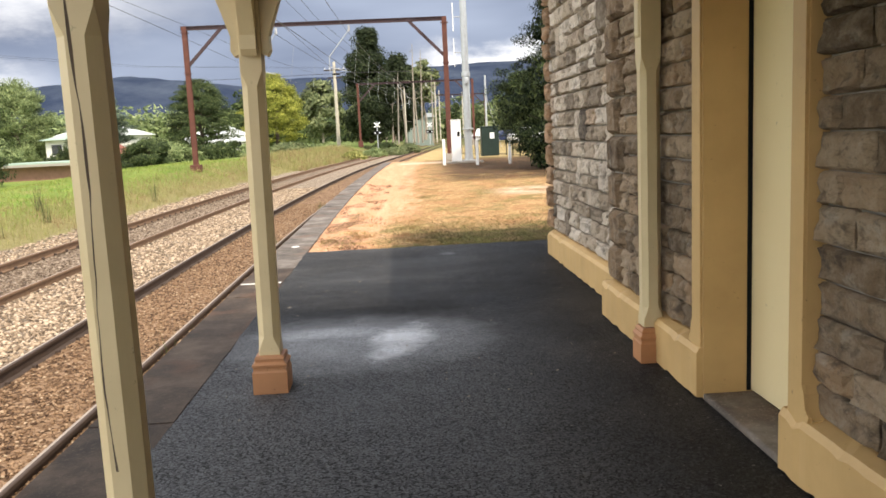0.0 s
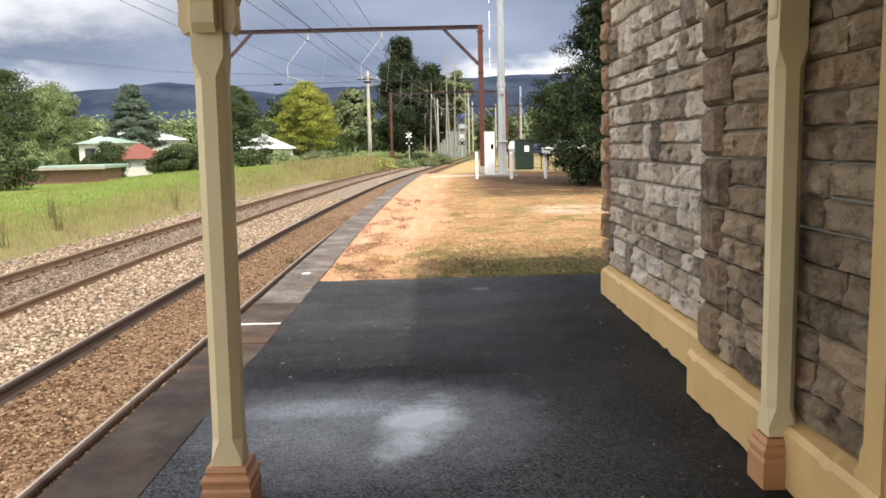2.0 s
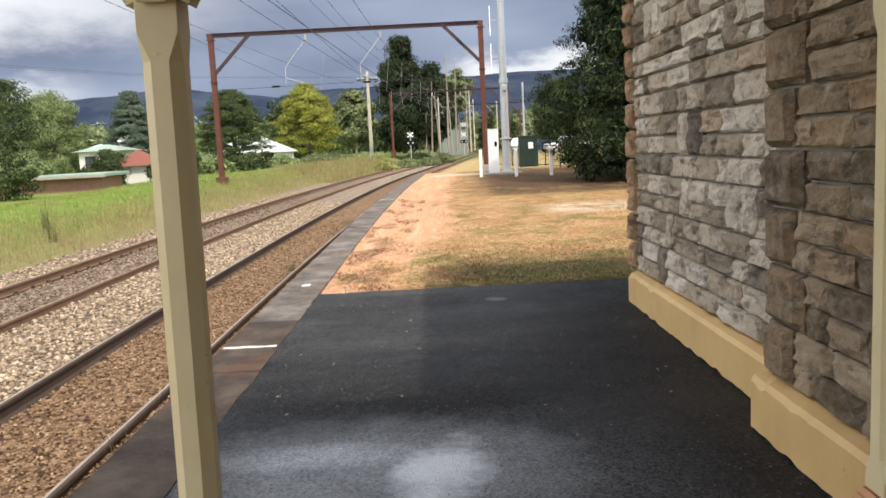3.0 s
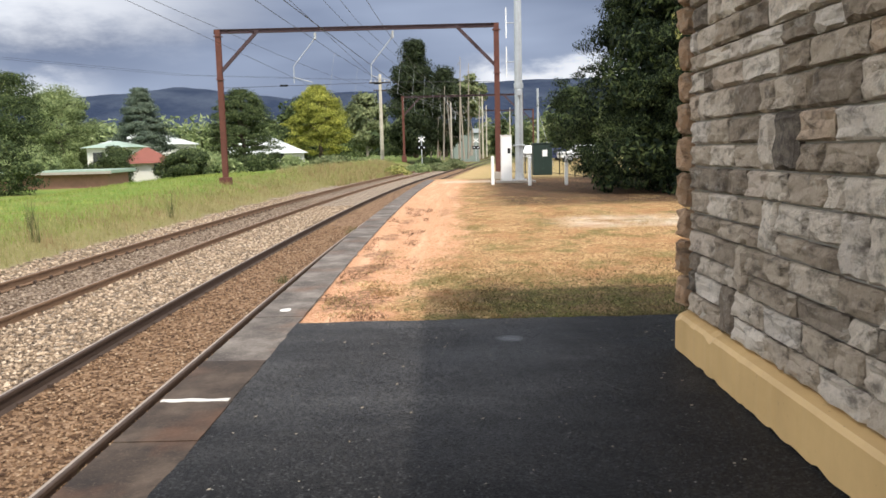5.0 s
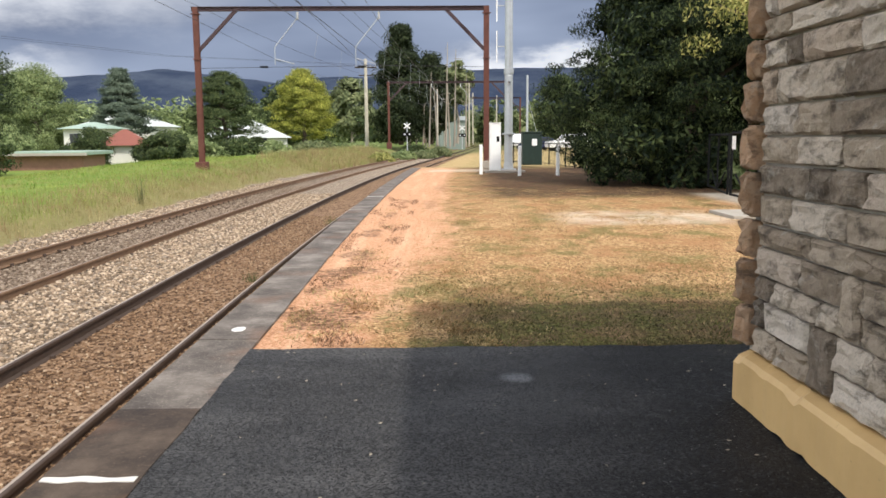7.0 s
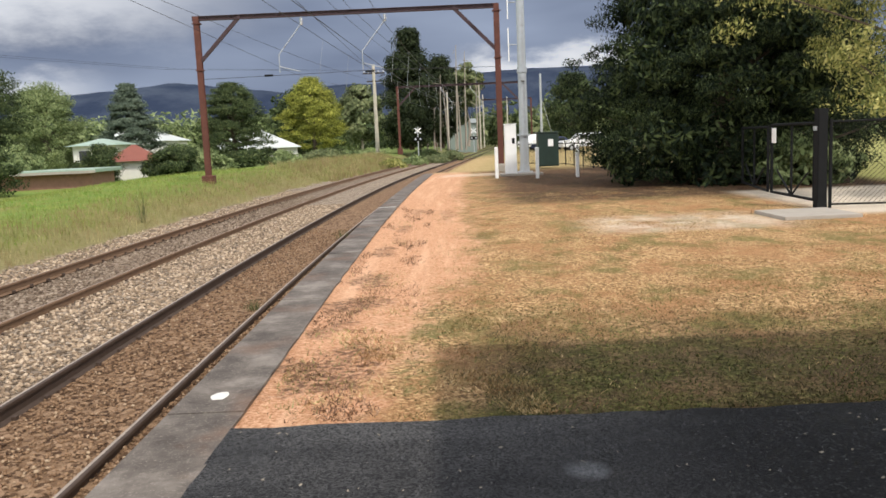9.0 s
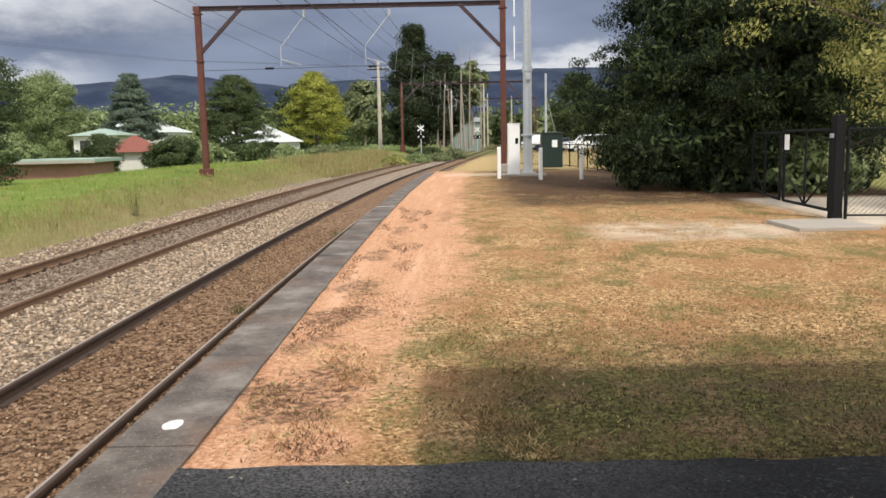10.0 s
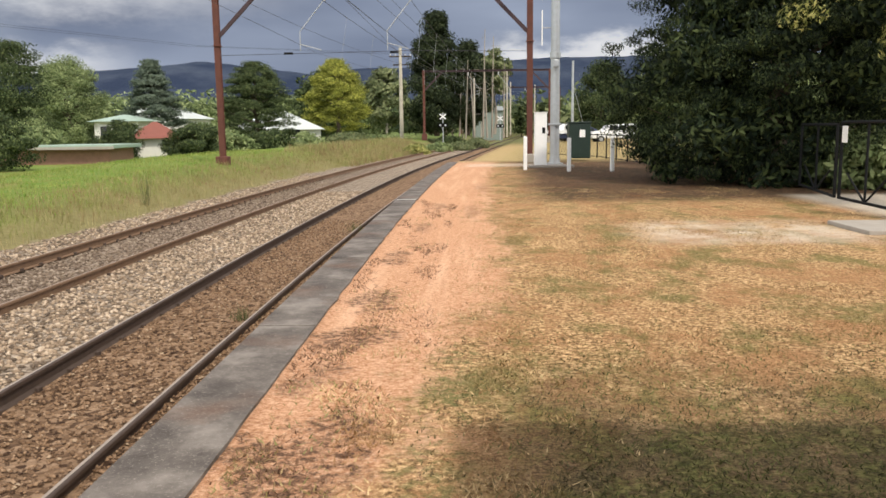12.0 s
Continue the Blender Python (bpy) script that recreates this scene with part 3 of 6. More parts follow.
# ---- the ground sheet ----
def build_ground():
    us = [-1600, -700, -300, -150, -90, -60, -45, -35, -28, -23, -19, -16.5, -14.5, -13.2, -12.4, -11.6, -10.8, -10.2, -9.7, -9.2, -8.6, -8, -7.2, -6.4, -5.6, -4.8, -4, -3.2, -2.5, -2.0, -1.66, -1.6, -1.2, -0.6, 0, 0.7, 1.5, 2.3, 3.2, 4.2, 5.4, 6.8, 8.5, 10.5, 13, 17, 23, 32, 50, 90, 160, 320, 800, 1600]
    vs = [-60, -30, -15, -8, -4] + list(np.arange(-2, 60, 1.0)) + [62, 65, 68, 72, 76, 80, 85, 90, 96, 104, 114, 126, 140, 160, 185, 220, 270, 350, 500, 800, 1300, 2000, 2600]
    verts, uvs = [], []
    for v in vs:
        b = bend(v)
        for u in us:
            n = noise.noise((u * 0.5, v * 0.5, 0)) * (0.05 if u < -9.5 else 0.012)
            verts.append((u + b * smooth(200 - abs(u), 0, 150), v, ground_z(u, v) + n))
            uvs.append((u, v))
    w = len(us)
    faces = [(j * w + i, j * w + i + 1, (j + 1) * w + i + 1, (j + 1) * w + i) for j in range(len(vs) - 1) for i in range(w - 1)]
    me = mesh_of("ground", verts, faces, M_GROUND, True)
    layer = me.uv_layers.new(name="across_along")
    idx = np.zeros(len(me.loops), np.int32)
    me.loops.foreach_get("vertex_index", idx)
    layer.data.foreach_set("uv", np.asarray(uvs, np.float32)[idx].ravel())
    return tagged(new("ground", me), "railway land with ballast, green bank, orange gravel and dry lawn", "ground", kind="structure")


ground = build_ground()


# ---- platform ----
def strip(name, u0, u1, y0, y1, z0, z1, step, material, rough_edge=0.0, u0_noise=0.0):
    """A slab that follows the line's curve."""
    ys = list(np.arange(y0, y1, step)) + [y1]
    bm = bmesh.new()
    rows = []
    for y in ys:
        b = bend(y)
        e0 = u0 + b + u0_noise * noise.noise((0, y * 2.3, 5))
        e1 = u1 + b + rough_edge * noise.noise((0, y * 2.3, 0))
        rows.append([bm.verts.new((x, y, z)) for x, z in ((e0, z0), (e1, z0), (e1, z1), (e0, z1))])
    for a, b in zip(rows, rows[1:]):
        for i in range(4):
            bm.faces.new((a[i], a[(i + 1) % 4], b[(i + 1) % 4], b[i]))
    bm.faces.new(rows[0]), bm.faces.new(rows[-1][::-1])
    return bm


platform_wall = tagged(new("platform_wall", bm_mesh("platform_wall", strip("w", -1.74, -1.5, -12, 47, -0.95, -0.14, 2.0, None), M_CONC)), "dark stained concrete platform wall beside the track", "wall", kind="structure")
coping = tagged(new("platform_coping"), "dark worn concrete platform edge slabs with painted marks", "platform edge", kind="structure")
y, n = -11.0, 0
while y < 46.2:
    step_len = 1.5 + 0.4 * random.random()
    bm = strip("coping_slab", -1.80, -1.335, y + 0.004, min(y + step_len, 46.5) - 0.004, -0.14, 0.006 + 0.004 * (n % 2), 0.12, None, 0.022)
    # slabs that start before y = 8.6 take the darker, browner concrete
    part("coping_slab", bm, M_COPING_DARK if y < 8.6 else M_COPING, coping)
    y, n = y + step_len, n + 1


def asphalt_sheet():
    xs = np.linspace(-1.345, 3.6, 40)
    ys = np.linspace(-12.0, 11.02, 150)
    bm = bmesh.new()
    rows = []
    for j, yy in enumerate(ys):
        row = []
        for i, xx in enumerate(xs):
            z = 0.006 + 0.004 * noise.noise((xx * 0.9, yy * 0.9, 2)) + 0.0015 * noise.noise((xx * 6, yy * 6, 2))
            py = yy + (0.06 * noise.noise((xx * 2.1, 7, 3)) + 0.02 * noise.noise((xx * 11, 7, 3)) if j == len(ys) - 1 else 0)
            px = xx + (0.02 * noise.noise((1, yy * 4, 9)) if i == 0 else 0)
            row.append(bm.verts.new((px, py, max(z, 0.001))))
        rows.append(row)
    for a, b in zip(rows, rows[1:]):
        for i in range(len(xs) - 1):
            bm.faces.new((a[i], a[i + 1], b[i + 1], b[i]))
    return bm


asphalt = tagged(new("platform", bm_mesh("platform", asphalt_sheet(), M_ASPHALT, True)), "damp black asphalt platform surface with a puddle's sky sheen painted pale", "platform", kind="structure")


def splat(name, cx, cy, rx, ry, material, label, seed, z=0.0125):
    bm = bmesh.new()
    n = 26
    top = [bm.verts.new((cx + rx * (1 + 0.28 * noise.noise((math.cos(a) * 1.6, math.sin(a) * 1.6, seed))) * math.cos(a), cy + ry * (1 + 0.28 * noise.noise((math.cos(a) * 1.6, math.sin(a) * 1.6, seed + 3))) * math.sin(a), z)) for a in np.linspace(0, 2 * math.pi, n, endpoint=False)]
    low = [bm.verts.new((v.co.x, v.co.y, z - 0.01)) for v in top]
    bm.faces.new(top)
    for i in range(n):
        bm.faces.new((low[i], low[(i + 1) % n], top[(i + 1) % n], top[i]))
    return tagged(new(name, bm_mesh(name, bm, material)), label, "paint mark", kind="structure")


M_MARK = simple("worn_white_paint", (0.62, 0.60, 0.56), 0.3, 0.8, 0.0, 14)
splat("trim_paint_dot", -1.565, 11.63, 0.055, 0.085, M_MARK, "worn white paint dot on the platform edge", 1.0)
for k_y, wide in ((8.72, 0.05), (26.5, 0.05)):
    bm = bmesh.new()
    rows = []
    for px in np.linspace(-1.785, -1.355, 14):
        a = k_y + wide * (0.5 + 0.4 * noise.noise((px * 9, k_y, 0)))
        c = k_y - wide * (0.5 + 0.4 * noise.noise((px * 9, k_y, 4)))
        rows.append([bm.verts.new((px + bend(k_y), *p)) for p in ((c, 0.004), (a, 0.004), (a, 0.0145), (c, 0.0145))])
    for p, q in zip(rows, rows[1:]):
        for i in range(4):
            bm.faces.new((p[i], p[(i + 1) % 4], q[(i + 1) % 4], q[i]))
    bm.faces.new(rows[0]), bm.faces.new(rows[-1][::-1])
    tagged(new("trim_paint_bar", bm_mesh("trim_paint_bar", bm, M_MARK)), "worn white paint bar across the platform edge", "paint mark", kind="structure")


# ---- the two tracks ----
RAIL = ((-0.07, 0), (0.07, 0), (0.07, 0.012), (0.012, 0.03), (0.012, 0.115), (0.034, 0.128), (0.034, 0.158), (0.026, 0.165), (0.002, 0.166), (-0.026, 0.165), (-0.034, 0.158), (-0.034, 0.128), (-0.012, 0.115), (-0.012, 0.03), (-0.07, 0.012))


def rail_mesh(u, z, y0, y1, side_mat, top_mat):
    ys = list(np.arange(y0, 60, 2.0)) + list(np.arange(60, y1, 5.0))
    verts, faces, n = [], [], len(RAIL)
    for yy in ys:
        b = bend(yy)
        verts += [(u + b + a, yy, z + h) for a, h in RAIL]
    for j in range(len(ys) - 1):
        faces += [(j * n + i, j * n + (i + 1) % n, (j + 1) * n + (i + 1) % n, (j + 1) * n + i) for i in range(n)]
    me = mesh_of("rail", verts, faces, side_mat)
    me.materials.append(top_mat)
    for p in me.polygons:
        p.material_index = 1 if p.index % n in (8, 9) else 0
    return me


SLEEPER = bm_mesh("sleeper", box(-1.25, 1.25, -0.12, 0.12, -0.14, 0.0, 0.012), M_TIMBER)
CLIP = bm_mesh("rail_clip", box(-0.022, 0.022, -0.035, 0.035, 0.0, 0.055, 0.008), M_RAIL)
for label, inner, outer, zi, zo in (("railway track with brown soiled ballast beside the platform", -2.82, -4.25, -0.735, -0.685), ("rusty railway track on raised outer rail beside the bank", -6.36, -7.85, -0.69, -0.60)):
    track = thing("railway_track", Matrix(), label, "railway track", "tracks")
    rails = []
    for u, zt in ((inner, zi), (outer, zo)):
        rails.append(part("rail", rail_mesh(u, zt - 0.166, -14, 240, M_RAIL if inner > -5 else M_OLDRAIL, M_RAILTOP if inner > -5 else M_OLDRAILTOP), None, track, "rusty rail with a worn bright head"))
    for i in range(84):
        yy = 4.0 + i * 0.62
        s = part("sleeper", SLEEPER, None, track)
        cant = math.atan2(zo - zi, inner - outer)
        s.matrix_world = Matrix.Translation(((inner + outer) / 2 + bend(yy), yy, (zi + zo) / 2 - 0.215)) @ Matrix.Rotation(cant, 4, "Y") @ Matrix.Rotation(random.uniform(-0.02, 0.02), 4, "Z")
    for u, zt, r in ((inner, zi, rails[0]), (outer, zo, rails[1])):
        for i in range(70):
            yy = 4.0 + i * 0.62
            for side in (-1, 1):
                c = part("rail_clip", CLIP, None, r)
                c.matrix_world = Matrix.Translation((u + bend(yy) + side * 0.09, yy, zt - 0.17))


def stones(name, n, u0, u1, y0, y1, z, size, material, label, seed, power=1.0):
    """Loose angular stones scattered over the bed, thinning with distance."""
    rng = np.random.default_rng(seed)
    yy = y0 + (y1 - y0) * rng.random(n) ** power
    uu = rng.uniform(u0, u1, n)
    xx = uu + np.vectorize(bend)(yy)
    base = np.array([(1, 0, -0.5), (-0.5, 0.87, -0.5), (-0.5, -0.87, -0.5), (0.55, 0.8, 0.35), (-0.95, 0.1, 0.4), (0.45, -0.85, 0.45), (0, 0, 0.9)])
    tris = np.array([(0, 1, 3), (1, 4, 3), (1, 2, 4), (2, 5, 4), (2, 0, 5), (0, 3, 5), (3, 4, 6), (4, 5, 6), (5, 3, 6)])
    v = base[None] * (1 + rng.uniform(-0.35, 0.35, (n, 7, 3)))
    ang = rng.uniform(0, 6.283, n)
    ca, sa = np.cos(ang)[:, None], np.sin(ang)[:, None]
    vx, vy = v[..., 0] * ca - v[..., 1] * sa, v[..., 0] * sa + v[..., 1] * ca
    s = size * rng.uniform(0.6, 1.35, n)[:, None]
    co = np.stack([vx * s + xx[:, None], vy * s + yy[:, None], v[..., 2] * s * 0.7 + z(uu, yy)[:, None]], -1)
    faces = (np.arange(n)[:, None, None] * 7 + tris[None]).reshape(-1, 3)
    me = bpy.data.meshes.new(name)
    me.vertices.add(n * 7), me.loops.add(len(faces) * 3), me.polygons.add(len(faces))
    me.vertices.foreach_set("co", co.astype(np.float32).ravel())
    me.loops.foreach_set("vertex_index", faces.astype(np.int32).ravel())
    me.polygons.foreach_set("loop_start", np.arange(0, len(faces) * 3, 3, dtype=np.int32))
    me.update(calc_edges=True)
    me.materials.append(material)
    return tagged(new(name, me), label, "ballast", kind="stuff")


def bed(uu, yy):
    return -0.825 + 0.055 * np.clip((-uu - 6.1) / 1.8, 0, 1)


stones("ballast_stones", 24000, -4.15, -1.83, 4.5, 30.0, bed, 0.016, M_BROWNSTONE, "brown soiled ballast stones between the rails", 1, 1.4)
stones("ballast_stones", 15000, -6.3, -4.32, 8.0, 40.0, bed, 0.028, M_BALLAST, "pale angular ballast stones between the two tracks", 2, 1.5)
stones("ballast_stones", 6000, -7.75, -6.42, 11.0, 45.0, bed, 0.028, M_GREYSTONE, "soiled ballast stones between the far rails", 3, 1.5)
stones("ballast_stones", 6000, -9.4, -7.92, 13.0, 50.0, lambda uu, yy: -0.772 + np.maximum(0, -uu - 9.0) * 0.1, 0.032, M_BALLAST, "pale ballast stones on the bed's shoulder", 4, 1.5)


# ---- station building ----
XN, XF = 1.66, 1.83          # stone faces of the near and the set-back wall
Y_STEP, Y_END = 6.365, 9.86   # where the wall steps back, and the building's end
WALL_TOP = 3.75


def wall_run(name, x, y0, y1, z0, z1, label):
    return tagged(new(name, bm_mesh(name, box(x, x + 0.35, y0, y1, z0, z1), M_MORTAR)), label, "wall", kind="structure")


D0, D1, D_TOP = 3.30, 4.27, 2.45   # doorway
wall_door = wall_run("wall_west", XN + 0.03, D1, Y_STEP, 0.0, WALL_TOP, "weathered sandstone station wall with dressed corner stones")
wall_near = wall_run("wall_west_near", XN + 0.03, -12, D0, 0.0, WALL_TOP, "weathered sandstone station wall beside the doorway")
wall_lintel = wall_run("wall_lintel", XN + 0.03, D0, D1, D_TOP, WALL_TOP, "sandstone wall above the doorway")
wall_far = wall_run("wall_west_far", XF + 0.03, Y_STEP, Y_END - 0.03, 0.0, WALL_TOP, "pale rock-faced sandstone wall of the station's end room")
tagged(new("wall_north", bm_mesh("wall_north", box(XF + 0.38, 9.5, Y_END - 0.35, Y_END - 0.03, 0.0, WALL_TOP), M_MORTAR)), "sandstone end wall of the station", "wall", kind="structure")
tagged(new("wall_east", bm_mesh("wall_east", box(9.2, 9.5, -12, Y_END - 0.36, 0.0, WALL_TOP), M_MORTAR)), "sandstone rear wall of the station", "wall", kind="structure")
tagged(new("wall_south", bm_mesh("wall_south", box(XN + 0.4, 9.19, -12, -11.7, 0.0, WALL_TOP), M_MORTAR)), "sandstone south wall of the station", "wall", kind="structure")

# painted plinths along the foot of the walls
def plinth(name, x, y0, y1, seed, end_cap=False):
    """A rendered plinth with a worn, chipped arris and a broken foot."""
    ys = np.arange(y0, y1 + 0.001, (y1 - y0) / max(2, round((y1 - y0) / 0.06)))
    bm = bmesh.new()
    rows = []
    for yy in ys:
        a = 0.010 * noise.noise((seed, yy * 3.1, 0)) + 0.006 * noise.noise((seed, yy * 13, 0))
        chip = max(0.0, noise.noise((seed, yy * 5.5, 8)) - 0.2) * 0.09
        foot = 0.006 + max(0.0, noise.noise((seed, yy * 7.5, 3)) + 0.15) * 0.03
        prof = ((x + 0.28, 0.0), (x + 0.05, 0.0), (x + 0.045, foot), (x + a * 0.5, foot + 0.004), (x + a * 0.5, 0.06 + foot), (x + a * 0.4, 0.262 - chip), (x + 0.018 + chip * 0.4, 0.292 - chip * 0.6), (x + 0.09, 0.305), (x + 0.28, 0.305))
        rows.append([bm.verts.new((px, yy, pz)) for px, pz in prof])
    for p, q in zip(rows, rows[1:]):
        for i in range(len(p)):
            bm.faces.new((p[i], p[(i + 1) % len(p)], q[(i + 1) % len(p)], q[i]))
    bm.faces.new(rows[0]), bm.faces.new(rows[-1][::-1])
    return tagged(new(name, bm_mesh(name, bm, M_GOLD)), "chipped mustard-painted rendered plinth at the wall's foot", "plinth", kind="structure")


plinth("baseboard_plinth_near", 1.568, D1 + 0.0, Y_STEP + 0.02, 1.0)
plinth("baseboard_plinth_far", 1.742, Y_STEP + 0.021, Y_END - 0.10, 2.0)
plinth("baseboard_plinth_door", 1.575, -11.9, D0, 3.0)


# roofs
def slab(name, pts, thick, material, label, kind="structure"):
    bm = bmesh.new()
    f = bm.faces.new([bm.verts.new(p) for p in pts])
    bmesh.ops.solidify(bm, geom=[f], thickness=thick)
    return tagged(new(name, bm_mesh(name, bm, material)), label, "roof", kind=kind)


M_SHEET = simple("grey_roof_sheet", (0.30, 0.31, 0.32), 0.15, 0.5, 0.3, 2)
M_BOARDS = simple("cream_ceiling_boards", (0.72, 0.66, 0.50), 0.15, 0.6, 0.0, 3)
EX, EY, EZ, RZ = 1.42, Y_END + 0.36, WALL_TOP, 6.2
slab("roof_west", [(EX, -12.3, EZ), (EX, EY, EZ), (5.6, EY - 4.2, RZ), (5.6, -12.3, RZ)], 0.08, M_SHEET, "grey sheet roof slope over the platform side")
slab("roof_east", [(9.8, -12.3, EZ), (5.6, -12.3, RZ), (5.6, EY - 4.2, RZ), (9.8, EY, EZ)], 0.08, M_SHEET, "grey sheet rear roof slope")
slab("roof_north", [(EX, EY, EZ), (9.8, EY, EZ), (5.6, EY - 4.2, RZ)], 0.08, M_SHEET, "grey sheet hipped roof end")
slab("ceiling", [(EX + 0.02, -12.2, EZ - 0.09), (9.7, -12.2, EZ - 0.09), (9.7, EY - 0.05, EZ - 0.09), (EX + 0.02, EY - 0.05, EZ - 0.09)], 0.03, M_BOARDS, "cream boarded soffit")
slab("ceiling_verandah", [(-1.2, -8.5, 2.66), (-1.2, 5.0, 2.66), (XN, 5.0, 3.21), (XN, -8.5, 3.21)], 0.02, M_BOARDS, "cream-painted boarded verandah ceiling")
V_END = 5.12
slab("roof_verandah", [(-1.25, -8.6, 2.72), (-1.25, V_END, 2.72), (XN + 0.02, V_END, 3.28), (XN + 0.02, -8.6, 3.28)], 0.05, M_SHEET, "sheet-roofed platform verandah")


# verandah posts, brackets and beams
def chamfered_post(w, h0, h1, c, stop0, stop1):
    """A square timber with stop-chamfered corners."""
    bm = bmesh.new()

    def ring(z, cut):
        a = w / 2
        pts = []
        for sx, sy in ((1, 1), (-1, 1), (-1, -1), (1, -1)):
            p, q = (sx * a, sy * (a - cut)), (sx * (a - cut), sy * a)
            pts += [p, q] if sx * sy > 0 else [q, p]
        return [bm.verts.new((x, y, z)) for x, y in pts]

    rings = [ring(h0, 0.002), ring(stop0, 0.002), ring(stop0 + 0.085, c), ring(stop1 - 0.085, c), ring(stop1, 0.002), ring(h1, 0.002)]
    for a, b in zip(rings, rings[1:]):
        for i in range(8):
            bm.faces.new((a[i], a[(i + 1) % 8], b[(i + 1) % 8], b[i]))
    bm.faces.new(rings[0][::-1]), bm.faces.new(rings[-1])
    return bm


def bracket(sign, along):
    """A curved, moulded timber bracket that springs from the post to the beam."""
    bm = bmesh.new()
    outer = [(0.065, 2.03), (0.095, 2.015), (0.115, 2.05), (0.11, 2.13), (0.14, 2.22), (0.185, 2.35), (0.28, 2.47), (0.42, 2.545), (0.60, 2.575)]
    inner = [(0.065, 2.58)]
    t = 0.045
    left = [bm.verts.new((sign * a, -t, z) if not along else (-t, sign * a, z)) for a, z in outer + inner]
    right = [bm.verts.new((sign * a, t, z) if not along else (t, sign * a, z)) for a, z in outer + inner]
    bm.faces.new(left), bm.faces.new(right[::-1])
    for i in range(len(left)):
        k = (i + 1) % len(left)
        bm.faces.new((left[i], left[k], right[k], right[i]))
    return bm


def verandah_post():
    p = thing("verandah_post", Matrix(), "cream-painted chamfered timber post on a terracotta moulded base", "post", "verandah posts")
    part("shaft", chamfered_post(0.128, 0.225, 2.60, 0.036, 0.26, 1.93), M_CREAM, p, "cream timber shaft with stop chamfers")
    part("base", lathe([(0.105, -0.01), (0.105, 0.135), (0.098, 0.147), (0.098, 0.165), (0.104, 0.172), (0.104, 0.184), (0.086, 0.198), (0.086, 0.21), (0.089, 0.216), (0.084, 0.232), (0.073, 0.236)], square=True), M_TERRA, p, "terracotta-painted moulded base")
    for s in (-1, 1):
        part("bracket", bracket(s, True), M_CREAM, p)
        part("bracket", bracket(s, False), M_CREAM, p)
    return p


def add_split(p):
    """A long drying crack down the face of a post."""
    split = bmesh.new()
    rows = []
    for z in np.arange(0.55, 2.4, 0.05):
        a, wd = -0.012 + 0.022 * noise.noise((z * 1.7, 1, 0)) + 0.006 * noise.noise((z * 9, 1, 0)), 0.0012 + 0.008 * abs(noise.noise((z * 3.0, 4, 0)))
        rows.append([split.verts.new((a - wd, -0.0642, z)), split.verts.new((a + wd, -0.0642, z)), split.verts.new((a, -0.054, z))])
    for p0, p1 in zip(rows, rows[1:]):
        for i in range(3):
            split.faces.new((p0[i], p0[(i + 1) % 3], p1[(i + 1) % 3], p1[i]))
    part("split", split, M_BARK, p, "dark drying crack in the timber").matrix_parent_inverse = Matrix()


post = verandah_post()
post.matrix_world = pose(-0.860, 4.922, 0.004, 0, 0.7, 0)
for yy in (0.0, -2.47, -4.94, -7.41):
    copy_thing(post, pose(-0.885, yy, 0.004))
near_post = copy_thing(post, pose(-0.90, 2.47, 0.004))
near_post["label"] = "cream-painted timber post, badly split along its face"
add_split(near_post)
beam = tagged(new("verandah_beam", bm_mesh("verandah_beam", box(-0.975, -0.795, -8.5, 5.05, 2.585, 2.80, 0.008), M_CREAM)), "cream-painted timber beam along the verandah posts", "beam")
tagged(new("verandah_beam", bm_mesh("verandah_beam", box(-0.79, 1.50, 4.86, 5.02, 2.60, 2.78, 0.008), M_CREAM)), "cream-painted end beam of the verandah", "beam")

wp = thing("wall_post", pose(1.562, 5.07, 0.0), "cream-painted chamfered half post against the stone wall", "post")
part("shaft", chamfered_post(0.125, 0.24, 3.0, 0.033, 0.285, 1.93), M_CREAM, wp)
part("base", lathe([(0.092, -0.01), (0.092, 0.13), (0.086, 0.142), (0.086, 0.158), (0.093, 0.166), (0.093, 0.18), (0.078, 0.198), (0.081, 0.21), (0.068, 0.232)], square=True), M_TERRA, wp, "terracotta-painted moulded base")
part("bracket", box(-0.075, 0.06, -0.05, 0.05, 2.05, 2.35, 0.02), M_CREAM, wp)
for yy in (-2.4,):
    copy_thing(wp, pose(1.575, yy, 0.0))


# doorway: moulded surround, closed cream door, worn sill
door = thing("door_1", pose(0, 0, 0), "closed cream-painted station door in a mustard surround", "door", kind="structure")


def architrave(y0, y1, far):
    """A flat painted surround that broadens into a plinth block at its foot."""
    bm = bmesh.new()
    prof = [(0.0, 0.44), (0.006, 0.40), (0.03, 0.345), (0.055, 0.305)]
    s = 1 if far else -1
    edge = y1 if far else y0
    inner = y0 if far else y1
    pts = [(inner, 0.0), (edge + s * 0.065, 0.0), (edge + s * 0.065, 0.305)] + [(edge + s * o, z) for o, z in prof[::-1]] + [(edge, 2.62), (inner, 2.62)]
    a = [bm.verts.new((1.592, yy, z)) for yy, z in pts]
    b = [bm.verts.new((1.90, yy, z)) for yy, z in pts]
    bm.faces.new(a), bm.faces.new(b[::-1])
    for i in range(len(pts)):
        k = (i + 1) % len(pts)
        bm.faces.new((a[i], a[k], b[k], b[i]))
    bmesh.ops.bevel(bm, geom=[e for e in bm.edges if abs(e.verts[0].co.x - 1.592) < 1e-4 and abs(e.verts[1].co.x - 1.592) < 1e-4], offset=0.014, segments=2, affect="EDGES")
    return bm


